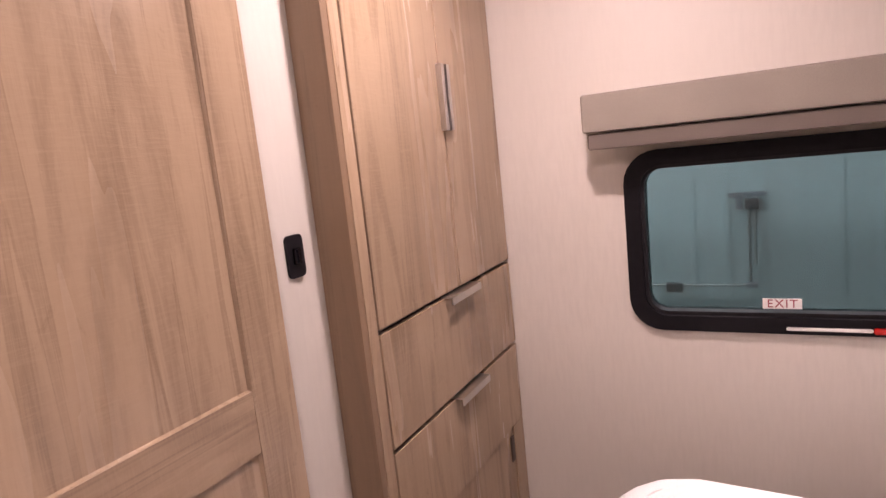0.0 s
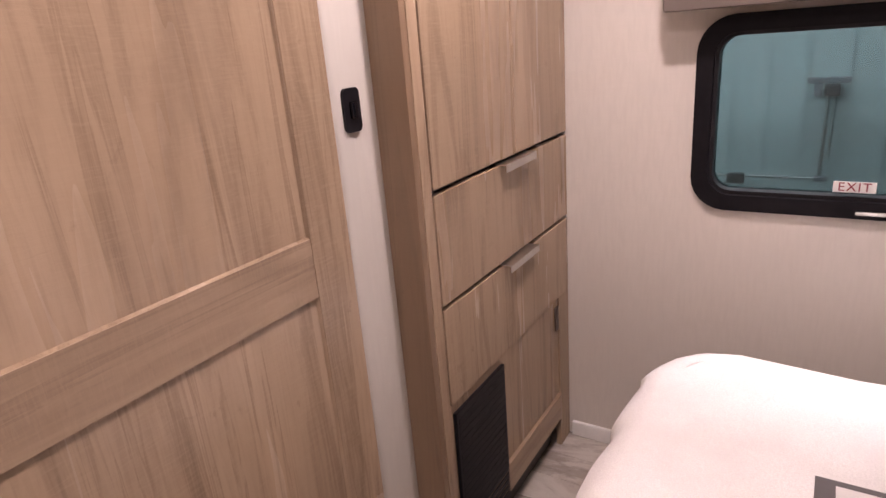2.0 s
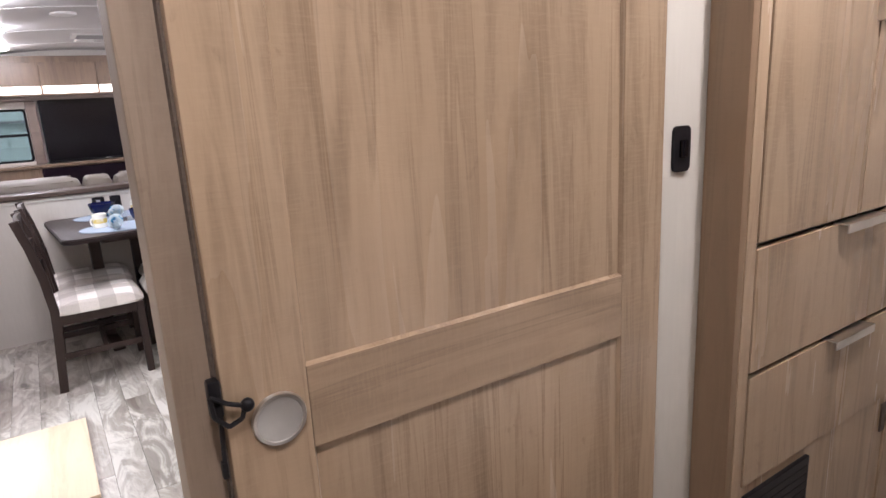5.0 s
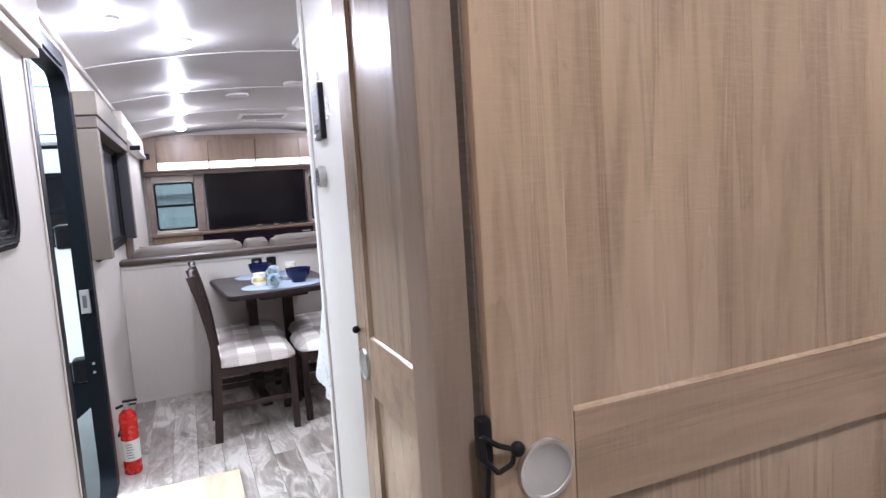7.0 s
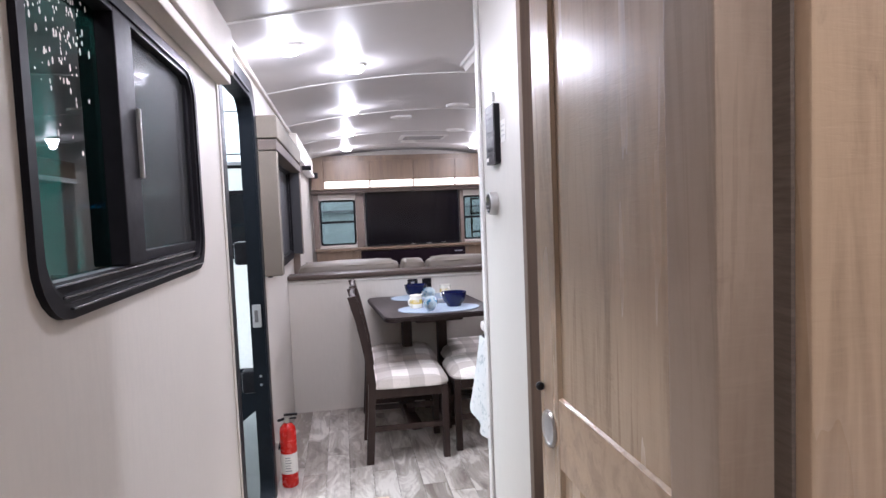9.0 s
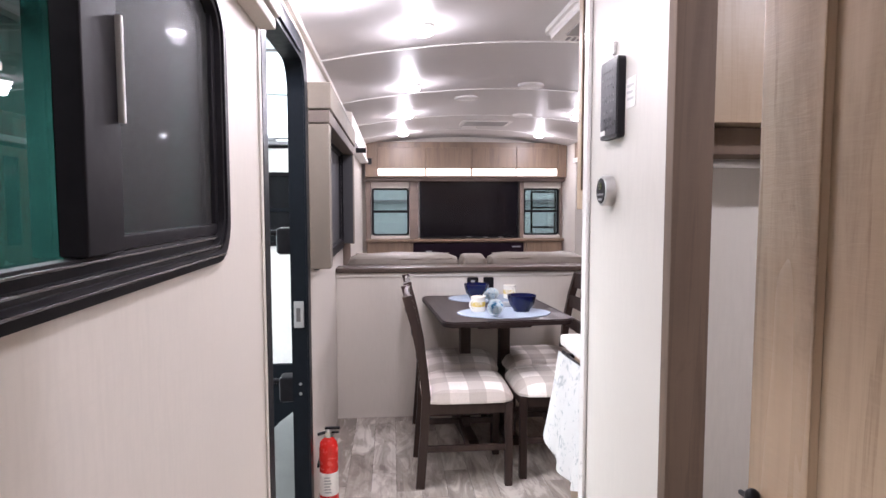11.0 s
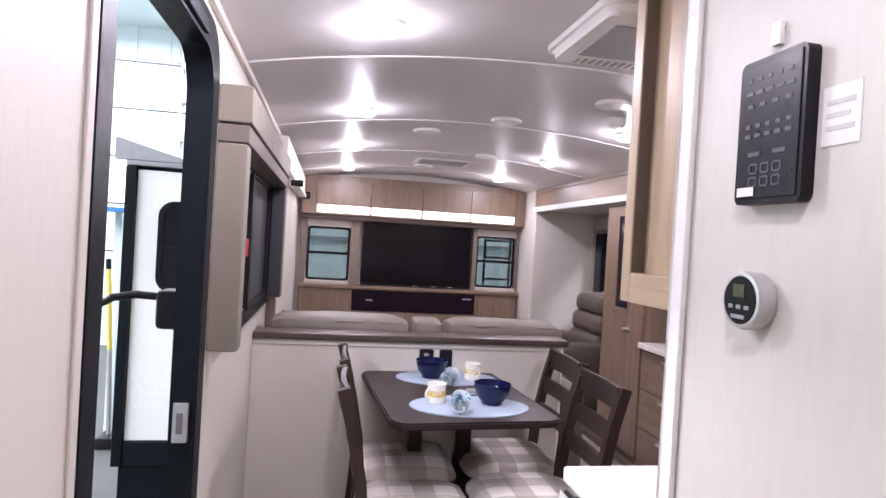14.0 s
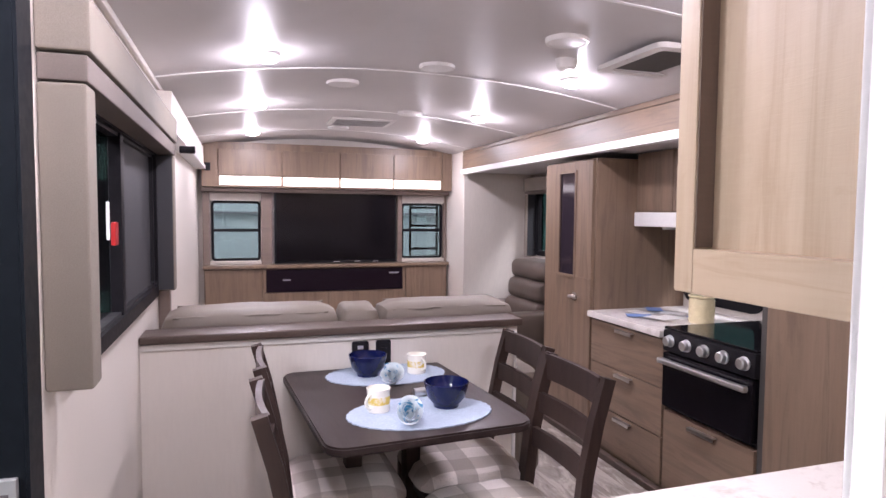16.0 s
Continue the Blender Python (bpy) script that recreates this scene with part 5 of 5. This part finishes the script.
bc = thing("base_cabinet", (-4.81, KF, 0.0), "grey-brown oak base cabinet with three drawers", "cabinet")
part("carcass", boxes((-5.148, -4.468, KF + 0.02, SLIDE_Y - 0.01, 0.0, 0.785)), GREY_OAK, bc)
for z0, z1 in ((0.528, 0.775), (0.275, 0.522), (0.03, 0.269)):
    d = part("drawer", boxes((-5.143, -4.474, KF, KF + 0.019, z0, z1), bevel=0.003), GREY_OAK_X, bc)
    part("handle", boxes((-4.87, -4.72, KF - 0.024, KF + 0.004, z1 - 0.020, z1 - 0.016), (-4.87, -4.72, KF - 0.024, KF - 0.020, z1 - 0.034, z1 - 0.016), bevel=0.0015), CHROME, d, "brushed nickel lip pull")
ct = single("countertop", boxes((-5.149, -4.467, KF - 0.03, SLIDE_Y - 0.002, 0.789, 0.826), bevel=0.006), COUNTER, (-4.81, 2.3, 0.789), "pale speckled countertop beside the range", "countertop")
kp = [(-4.78, 2.30, 25), (-4.70, 2.42, -10), (-4.88, 2.38, 40), (-4.95, 2.20, 10), (-4.84, 2.12, 62), (-5.00, 2.34, -30), (-4.72, 2.16, 15)]
for k, (x, y, r) in enumerate(kp):
    sh = single("leaflet", boxes((-0.07, 0.07, -0.045, 0.045, 0.0, 0.002)), PAPER_BLUE if k in (1, 4, 5) else LABEL, (0, 0, 0), "blue and white printed leaflet lying on the countertop", "leaflet", "leaflets")
    sh.matrix_basis = pose(x, y, 0.8265 + 0.0023 * k, 0, 0, r)

rg = thing("kitchen_range", (-4.17, KF, 0.0), "black glass gas range with silver knobs and handle", "range")
part("body", boxes((-4.462, -3.876, KF + 0.025, SLIDE_Y - 0.06, 0.43, 0.835), bevel=0.003), BLACK, rg)
part("glass_lid", boxes((-4.462, -3.876, KF - 0.005, SLIDE_Y - 0.08, 0.838, 0.850), bevel=0.004), SCREEN, rg, "glossy black glass cooktop cover")
part("control_panel", boxes((-4.462, -3.876, KF - 0.012, KF + 0.025, 0.730, 0.835), bevel=0.006), BLACK, rg)
for k in range(5):
    kx = -4.405 + k * 0.118
    part("knob", lathe([(0.0, 0.032), (0.020, 0.032), (0.024, 0.028), (0.026, 0.010), (0.030, 0.006), (0.030, 0.0), (0.0, 0.0)], 28, at(kx, KF - 0.012, 0.785) @ Matrix.Rotation(radians(90), 4, "X")), STEEL, rg, "brushed silver control knob")
od = part("oven_door", boxes((-4.455, -3.883, KF - 0.016, KF + 0.024, 0.452, 0.722), bevel=0.006), SCREEN, rg, "black glass oven door")
part("handle", boxes((-4.45, -3.888, KF - 0.060, KF - 0.030, 0.672, 0.700), bevel=0.008), STEEL, od, "broad brushed steel handle bar")
part("handle_post", boxes((-4.43, -4.41, KF - 0.035, KF - 0.016, 0.678, 0.694), (-3.93, -3.91, KF - 0.035, KF - 0.016, 0.678, 0.694)), STEEL, od)
rd = thing("range_drawer_cabinet", (-4.17, KF, 0.0), "grey-brown oak drawer cabinet under the range", "cabinet")
part("carcass", boxes((-4.462, -3.876, KF + 0.022, SLIDE_Y - 0.05, 0.0, 0.425)), GREY_OAK, rd)
part("drawer", boxes((-4.458, -3.880, KF, KF + 0.020, 0.03, 0.425), bevel=0.003), GREY_OAK_X, rd)
part("handle", boxes((-4.26, -4.09, KF - 0.024, KF + 0.002, 0.400, 0.404), (-4.26, -4.09, KF - 0.024, KF - 0.020, 0.385, 0.404), bevel=0.0015), CHROME, rd, "brushed nickel lip pull")
fr = thing("tall_cabinet", (-3.45, KF, 0.0), "tall grey-brown oak cabinet beside the range", "cabinet")
part("carcass", boxes((-3.845, -2.95, KF + 0.022, SLIDE_Y - 0.004, 0.0, 1.745)), GREY_OAK, fr)
# solid dark filler in place of the shaded gap
part("edge_gap", boxes((-3.873, -3.846, KF + 0.01, SLIDE_Y - 0.1, 0.0, 1.74)), GRILLE_DARK, fr, "dark strip for the shade in the gap beside the range")
part("cabinet_door", boxes((-3.838, -3.40, KF, KF + 0.020, 0.05, 1.735), bevel=0.003), GREY_OAK, fr)
part("cabinet_door", boxes((-3.394, -2.96, KF, KF + 0.020, 0.05, 1.735), bevel=0.003), GREY_OAK, fr)

uc = thing("upper_cabinet", (-4.5, 2.3, 1.32), "grey-brown oak upper cabinets with a white light valance", "cabinet")
part("carcass", boxes((-5.148, -3.876, 2.32, SLIDE_Y - 0.004, 1.40, 1.78)), GREY_OAK, uc)
for a, b in ((-5.143, -4.815), (-4.810, -4.345), (-4.340, -3.880)):
    part("cabinet_door", boxes((a, b, 2.30, 2.319, 1.425, 1.775), bevel=0.003), GREY_OAK, uc)
part("light_valance", boxes((-5.147, -3.878, 2.285, 2.36, 1.335, 1.42), bevel=0.005), WHITE, uc, "white lower valance")
part("puck", rod(bmesh.new(), (-4.95, 2.40, 1.318), (-4.95, 2.40, 1.335), 0.045, 24), SILVER, uc)
kw = window_in_y("window_kitchen", -5.145, -4.50, 0.862, 1.28, SLIDE_Y, 0.055, 0.09, "black rounded window behind the countertop", TINT_DARK, -1)
sw2 = window_in_y("window_slide", -7.24, -6.31, 1.01, 1.64, SLIDE_Y, 0.04, 0.05, "black framed window behind the recliner", TINT_DARK, -1)
valance("window_valance", -7.32, -6.25, SLIDE_Y, -1, 0.11, 1.62, 1.745, 0.03, 1.0, "taupe padded valance behind the recliner")
cn = thing("canister", (-4.60, 2.34, 0.83), "pale yellow ceramic canister on the countertop", "canister")
part("jar", lathe([(0.0, 0.0), (0.062, 0.0), (0.066, 0.006), (0.066, 0.125), (0.060, 0.135), (0.070, 0.142), (0.070, 0.150), (0.0, 0.152)], 36, at(-4.60, 2.34, 0.8262)), CANISTER, cn)

# near counter on the bathroom wall
nc = thing("counter_cabinet", (-2.62, 1.2, 0.0), "grey-brown oak base cabinet under the near counter", "cabinet")
part("carcass", boxes((-2.93, -2.30, 0.635, 1.97, 0.0, 0.765), bevel=0.003), GREY_OAK, nc)
part("towel_rail", rod(bmesh.new(), (-2.975, 0.611, 0.748), (-2.45, 0.611, 0.748), 0.007), BLACK, nc, "thin black towel rail")
for rx in (-2.925, -2.475):
    part("rail_bracket", boxes((rx, rx + 0.02, 0.604, 0.636, 0.740, 0.756)), BLACK, nc)
single("countertop", boxes((-2.985, -2.277, 0.600, 1.975, 0.775, 0.818), bevel=0.01), COUNTER, (-2.62, 1.2, 0.775), "pale speckled rounded countertop by the corridor", "countertop")
tw = bmesh.new()
cols, rows = 26, 18
gr = []
for i in range(cols + 1):
    u = i / cols
    x = -2.975 + 0.50 * u
    low = 0.36 + 0.09 * abs(2 * u - 1) ** 2.2
    line = []
    for j in range(rows + 1):
        v = j / rows
        z = 0.756 - (0.756 - low) * v
        y = 0.598 - 0.012 * math.sin(u * 19) * v - 0.052 * v - 0.006 * math.sin(u * 7 + 1)
        line.append(tw.verts.new((x + 0.01 * math.sin(v * 3 + u * 5), y, z)))
    gr.append(line)
for i in range(cols):
    for j in range(rows):
        tw.faces.new((gr[i][j], gr[i + 1][j], gr[i + 1][j + 1], gr[i][j + 1]))
bmesh.ops.solidify(tw, geom=tw.faces[:], thickness=0.006)
single("hanging_towel", tw, TOWEL, (-2.73, 0.598, 0.756), "white towel with grey floral print hanging on the counter end", "towel")

cb = thing("hanging_cabinet", (-2.43, 1.2, 1.303), "pale oak hanging cabinet with a framed end panel", "cabinet")
part("carcass", boxes((-2.590, -2.270, 0.5785, 1.95, 1.306, 2.03), bevel=0.002), PALE_OAK, cb)
shaker(cb, 0.540, -2.597, -2.270, 1.303, 2.035, 0.036, [(1.303, 1.362), (1.98, 2.035)], "x", PALE_OAK, PALE_OAK_X, PALE_OAK, thick=0.038, recess=0.030, slope=0)
# shadow groove beside the stile, put in as a brown strip
part("stile_edge", boxes((-2.5608, -2.5585, 0.5425, 0.5695, 1.364, 1.978)), JAMB, cb, "brown strip for the shadow groove at the frame's inner edge")

# ---- ceiling fittings ----


def puck(x, y):
    z = roof_z(y)
    p = thing("ceiling_lamp", (x, y, z), "round white ceiling puck lamp switched on", "lamp", "ceiling lamps")
    part("rim", lathe([(0.046, -0.018), (0.052, -0.016), (0.055, -0.006), (0.056, 0.003), (0.0, 0.003)], 32, at(x, y, z)), PLASTIC, p)
    part("lens", lathe([(0.0, -0.038), (0.026, -0.036), (0.043, -0.030), (0.053, -0.020), (0.0555, -0.012)], 32, at(x, y, z)), LENS, p, "bright frosted lens")


for x, y in PUCKS + BED_PUCKS:
    puck(x, y)
lamp_bath = thing("ceiling_lamp", (-1.3, 1.2, roof_z(1.2)), "round white ceiling puck lamp switched on", "lamp", "ceiling lamps")
part("rim", lathe([(0.046, -0.018), (0.052, -0.016), (0.055, -0.006), (0.056, 0.003), (0.0, 0.003)], 32, at(-1.3, 1.2, roof_z(1.2))), PLASTIC, lamp_bath)
part("lens", lathe([(0.0, -0.038), (0.026, -0.036), (0.043, -0.030), (0.053, -0.020), (0.0555, -0.012)], 32, at(-1.3, 1.2, roof_z(1.2))), LENS, lamp_bath, "bright frosted lens")


def speaker(x, y, r=0.085):
    z = roof_z(y)
    s = thing("ceiling_speaker", (x, y, z), "round white ceiling speaker grille", "speaker", "ceiling speakers")
    part("rim", lathe([(r - 0.012, -0.014), (r - 0.004, -0.016), (r, -0.008), (r, 0.004)], 40, at(x, y, z)), PLASTIC, s)
    part("grille", lathe([(0.0, -0.017), (r * 0.6, -0.016), (r - 0.012, -0.0138)], 40, at(x, y, z)), SEAM, s)


for x, y in ((-4.72, 0.87), (-5.20, 0.50), (-4.08, 1.20), (-6.05, 1.10), (-7.0, 0.75)):
    speaker(x, y)
sd = thing("smoke_detector", (-4.33, 1.34, roof_z(1.34)), "small white smoke detector on the ceiling", "detector")
part("body", lathe([(0.0, -0.045), (0.030, -0.045), (0.042, -0.035), (0.045, -0.010), (0.05, 0.004), (0.0, 0.004)], 32, at(-4.33, 1.34, roof_z(1.34))), PLASTIC, sd)

ac = thing("ceiling_vent", (-3.4, 0.95, roof_z(0.95)), "white plastic air conditioner panel on the ceiling", "vent")
zc = roof_z(0.9)
bm = prism(outline(0.50, 0.62, 0.05, 6), 0.045, at(-3.22, 0.95, zc - 0.05))
bmesh.ops.bevel(bm, geom=[e for e in bm.edges if all(v.co.z < zc - 0.049 for v in e.verts)], offset=0.025, segments=3, affect="EDGES")
part("housing", bm, PLASTIC, ac)
for k in range(14):
    part("slat", boxes((-3.43, -3.38, 0.73 + k * 0.027, 0.742 + k * 0.027, zc - 0.0535, zc - 0.0505)), SLAT_GREY, ac, smooth=False)
part("filter_panel", boxes((-3.34, -3.06, 0.71, 1.19, zc - 0.0565, zc - 0.0505), bevel=0.002), SLAT_GREY, ac, "grey filter mesh panel")
av = thing("ceiling_vent", (-6.6, 0.87, roof_z(0.87)), "flat white slatted ceiling return vent", "vent")
zc = roof_z(0.87)
part("frame", boxes((-6.80, -6.45, 0.62, 1.10, zc - 0.014, zc - 0.001), bevel=0.004), PLASTIC, av)
for k in range(9):
    part("slat", boxes((-6.77 + k * 0.034, -6.755 + k * 0.034, 0.66, 1.06, zc - 0.017, zc - 0.0145)), SLAT_GREY, av, smooth=False)
rv = thing("roof_vent", (-4.1, 1.62, roof_z(1.62)), "white framed roof vent hatch with dark opening", "vent")
zc = roof_z(1.62)
part("frame", ring_frame(outline(0.44, 0.44, 0.04, 5), outline(0.34, 0.34, 0.02, 5), 0.02, at(-4.05, 1.66, zc - 0.024)), PLASTIC, rv)
part("opening", boxes((-4.22, -3.88, 1.49, 1.83, zc - 0.015, zc - 0.009)), GRILLE_DARK, rv)

# ---- exhibition hall outside ----
HZ = -0.80
setting("ground", boxes((-30, 22, -16, 14, HZ - 0.1, HZ)), HALL_FLOOR, "grey concrete floor of the exhibition hall", "ground")


def ribbed_y(name, y, x0, x1, label, step=0.30):
    bm = boxes((x0, x1, y, y + 0.1, HZ, 5.0))
    x = x0 + 0.1
    s = -1 if y > 0 else 1
    while x < x1:
        a, b = sorted((y if s < 0 else y + 0.1, (y if s < 0 else y + 0.1) + s * 0.008))
        box(bm, x, x + 0.05, a, b, HZ, 5.0)
        x += step
    return setting(name, bm, HALL_WALL, label, "wall")


ribbed_y("hall_wall_far", 6.5, -20, 12, "pale ribbed steel wall of the hall")
ribbed_y("hall_wall_entry", -7.5, -22, 12, "white ribbed steel wall of the hall", 0.6)
bm = boxes((-13.6, -13.5, -7.4, 6.5, HZ, 5.0))
for k in range(24):
    box(bm, -13.5, -13.47, -7.2 + k * 0.58, -7.15 + k * 0.58, HZ, 5.0)
setting("hall_wall_rear", bm, HALL_WALL, "pale ribbed steel rear wall of the hall", "wall")
setting("hall_wall_front", boxes((10, 10.1, -7.4, 6.5, HZ, 5.0)), HALL_WALL, "pale steel front wall of the hall", "wall")
setting("hall_ceiling", boxes((-22, 12, -7.5, 6.6, 5.0, 5.1)), HALL_WALL, "pale hall roof", "ceiling")
setting("hall_rail", boxes((-13.47, -13.42, -0.85, 6.4, 1.36, 1.40)), INK_GREY, "dark horizontal rail on the hall wall", "trim")

# added slab that darkens part of the view through the corridor glass
setting("hall_partition", boxes((-13.38, -13.30, -5.35, -4.42, HZ, 4.6), (-13.30, -13.27, -5.35, -5.29, HZ, 4.6), (-13.30, -13.27, -4.48, -4.42, HZ, 4.6)), RUBBER, "tall dark slab added at the hall end to darken the window view", "wall")

cd = thing("conduit_box", (0.13, 6.46, 0.6), "grey electrical boxes and conduit on the hall wall", "conduit")
part("box", boxes((0.08, 0.19, 6.36, 6.465, 0.63, 0.72), bevel=0.01), INK, cd)
part("box", boxes((-0.63, -0.48, 6.40, 6.465, -0.155, -0.065), bevel=0.01), INK, cd)
part("box", boxes((0.07, 0.17, 6.40, 6.465, -0.11, -0.06), bevel=0.01), INK_GREY, cd)
part("hood", boxes((-0.06, 0.26, 6.42, 6.465, 0.73, 0.78), (0.0, 0.06, 6.42, 6.465, 0.62, 0.73), bevel=0.008), INK_GREY, cd)
cbm = bmesh.new()
rod(cbm, (0.11, 6.44, -0.07), (0.11, 6.44, 0.64), 0.014)
rod(cbm, (0.16, 6.44, 0.10), (0.16, 6.44, 0.64), 0.012)
rod(cbm, (-1.6, 6.44, -0.09), (0.10, 6.44, -0.09), 0.012)
part("pipe", cbm, SILVER, cd)

# rear ladder of the trailer
ld = thing("ladder", (REAR - 0.2, 1.75, 0.2), "black tubular ladder on the trailer's outside rear wall", "ladder")
for y in (1.66, 1.95):
    part("rail", rod(bmesh.new(), (REAR - 0.16, y, 0.1), (REAR - 0.16, y, 2.2), 0.013), BLACK, ld)
for z in (0.55, 0.79, 1.03, 1.27, 1.46, 1.75):
    part("rung", rod(bmesh.new(), (REAR - 0.16, 1.66, z), (REAR - 0.16, 1.95, z), 0.012), BLACK, ld)
for z in (0.3, 2.0):
    part("standoff", rod(bmesh.new(), (REAR - 0.16, 1.66, z), (REAR - 0.055, 1.66, z), 0.012), BLACK, ld)

# slide-out box of this trailer, seen from the entry
nt = thing("slide_out_box", (-6.0, -0.85, 0.12), "white slide-out box with black corner trim and dark window", "slide-out")
part("end_panel", boxes((-7.3, -5.30, -1.178, -0.447, 0.127, 1.725), bevel=0.004), WHITE, nt)
part("corner_trim", boxes((-7.3, -5.27, -1.238, -1.180, -0.02, 1.745), bevel=0.008), DOOR_FRAME, nt)
part("underside", boxes((-7.3, -5.28, -1.178, -0.447, -0.02, 0.124), bevel=0.006), DOOR_FRAME, nt, "black lower flange")
skirt = prism([(0.0, 0.0), (0.70, 0.0), (0.30, -0.30), (0.0, -0.62)], 0.03, at(-5.33, -1.20, -0.022, FACE_X))
part("skirt", skirt, DOOR_FRAME, nt, "black tapered skirt under the corner")
part("roof_edge", boxes((-7.3, -5.27, -1.238, -0.447, 1.747, 1.775), bevel=0.006), INK_GREY, nt)
part("window_frame", ring_frame(outline(0.50, 0.54, 0.09), outline(0.44, 0.48, 0.07), 0.016, at(-5.2995, -0.80, 1.28, FACE_X)), FRAME_BLACK, nt, "black rounded window frame")
part("window", prism(outline(0.448, 0.488, 0.07), 0.006, at(-5.2995, -0.80, 1.28, FACE_X)), SCREEN, nt, "dark window glass")
part("window_bar", boxes((-5.293, -5.286, -1.02, -0.58, 1.262, 1.29)), DOOR_FRAME, nt)
part("awning_end", prism([(0.0, 0.0), (0.42, 0.0), (0.42, 0.012), (0.0, 0.13)], 0.06, at(-5.33, -1.30, 1.778, FACE_X)), INK_GREY, nt, "grey sloping awning end cap")
wc = thing("wall_conduit", (-13.39, -2.85, 2.6), "grey conduit pipe with switch boxes on the hall end wall", "conduit")
part("pipe", rod(bmesh.new(), (-13.36, -2.85, 2.6), (-13.36, -2.85, 4.95), 0.035), SILVER, wc)
part("pipe", rod(bmesh.new(), (-13.36, -4.3, 4.35), (-13.36, -2.85, 4.35), 0.022), SILVER, wc)
for bz in (3.05, 3.75, 4.35):
    part("box", boxes((-13.395, -13.26, -2.80, -2.58, bz - 0.10, bz + 0.10), bevel=0.015), SILVER, wc)
pb = thing("push_broom", (-8.0, -2.15, HZ), "yellow-handled push broom leaning at the hall wall", "broom")
part("handle", rod(bmesh.new(), (-8.0, -2.13, 0.15), (-8.0, -2.18, 0.95), 0.024), BROOM_YELLOW, pb)
part("grip", rod(bmesh.new(), (-8.0, -2.18, 0.95), (-8.0, -2.185, 1.05), 0.026), BLACK, pb)
part("shaft", rod(bmesh.new(), (-8.0, -2.10, HZ + 0.1), (-8.0, -2.13, 0.15), 0.024), SILVER, pb)
part("head", boxes((-8.15, -7.85, -2.18, -2.02, HZ, HZ + 0.11), bevel=0.02), BLACK, pb)
ws = thing("wall_shelf", (-8.4, -2.6, HZ), "blue shelf board on pale posts in the hall", "shelf")
part("board", boxes((-8.6, -8.1, -3.3, -1.7, 1.52, 1.565)), BLUE_PAINT, ws)
for py in (-3.2, -2.24, -1.8):
    part("post", boxes((-8.45, -8.38, py - 0.03, py + 0.03, HZ, 1.519)), HALL_WALL, ws)
rd = thing("roller_door", (-13.4, -2.6, HZ), "white sectional hall door with dark horizontal joints", "door", kind="structure")
for k in range(6):
    part("door_panel", boxes((-13.46, -13.40, -4.4, -0.9, HZ + 0.86 * k, HZ + 0.86 * k + 0.83), bevel=0.01), HALL_WALL, rd)
part("door_backing", boxes((-13.465, -13.462, -4.4, -0.9, HZ, 4.4)), INK, rd)

# dried spots on the corridor glass
drops = bmesh.new()
rgd = random.Random(8)
for k in range(130):
    x = -1.10 - abs(rgd.gauss(0, 0.10)) if k % 2 else -1.27 + rgd.gauss(0, 0.035)
    z = 1.70 - abs(rgd.gauss(0, 0.09))
    if x < -1.37 or z < 1.36:
        continue
    r = rgd.uniform(0.0012, 0.0034)
    bmesh.ops.create_circle(drops, cap_ends=True, segments=7, radius=r, matrix=at(x, LEFT - 0.0245, z, FACE_Y2) @ Matrix.Diagonal((1, rgd.uniform(1, 2.2), 1, 1)))
spots = part("glass_spots", drops, LABEL, cw, "whitish dried water spots", False)
spots["kind"] = "stuff"

# ---- floor planks ----
def plank_mesh(length, width):
    bm = boxes((0, length - 0.0015, 0, width - 0.0015, -0.004, 0.0))
    bmesh.ops.bevel(bm, geom=[e for e in bm.edges if all(v.co.z > -0.001 for v in e.verts)], offset=0.0007, segments=1, affect="EDGES")
    return mesh_of("plank", bm, FLOOR, False)


floor_ob = bpy.data.objects["floor"]
P_LEN, P_W = 0.92, 0.118
full = plank_mesh(P_LEN, P_W)
rng = random.Random(4)


def lay(x0, x1, y0, y1):
    y = y0
    while y < y1 - 0.005:
        w = min(P_W, y1 - y)
        x = x0 - rng.random() * P_LEN * 0.9
        while x < x1:
            a, b = max(x, x0), min(x + P_LEN, x1)
            if b - a > 0.01:
                whole = b - a > P_LEN - 1e-4 and w > P_W - 1e-4
                ob = new("plank", full if whole else plank_mesh(b - a, w))
                ob.parent = floor_ob
                ob.location = (a, y, 0)
            x += P_LEN
        y += w


lay(-7.9, FRONT, LEFT, RIGHT)
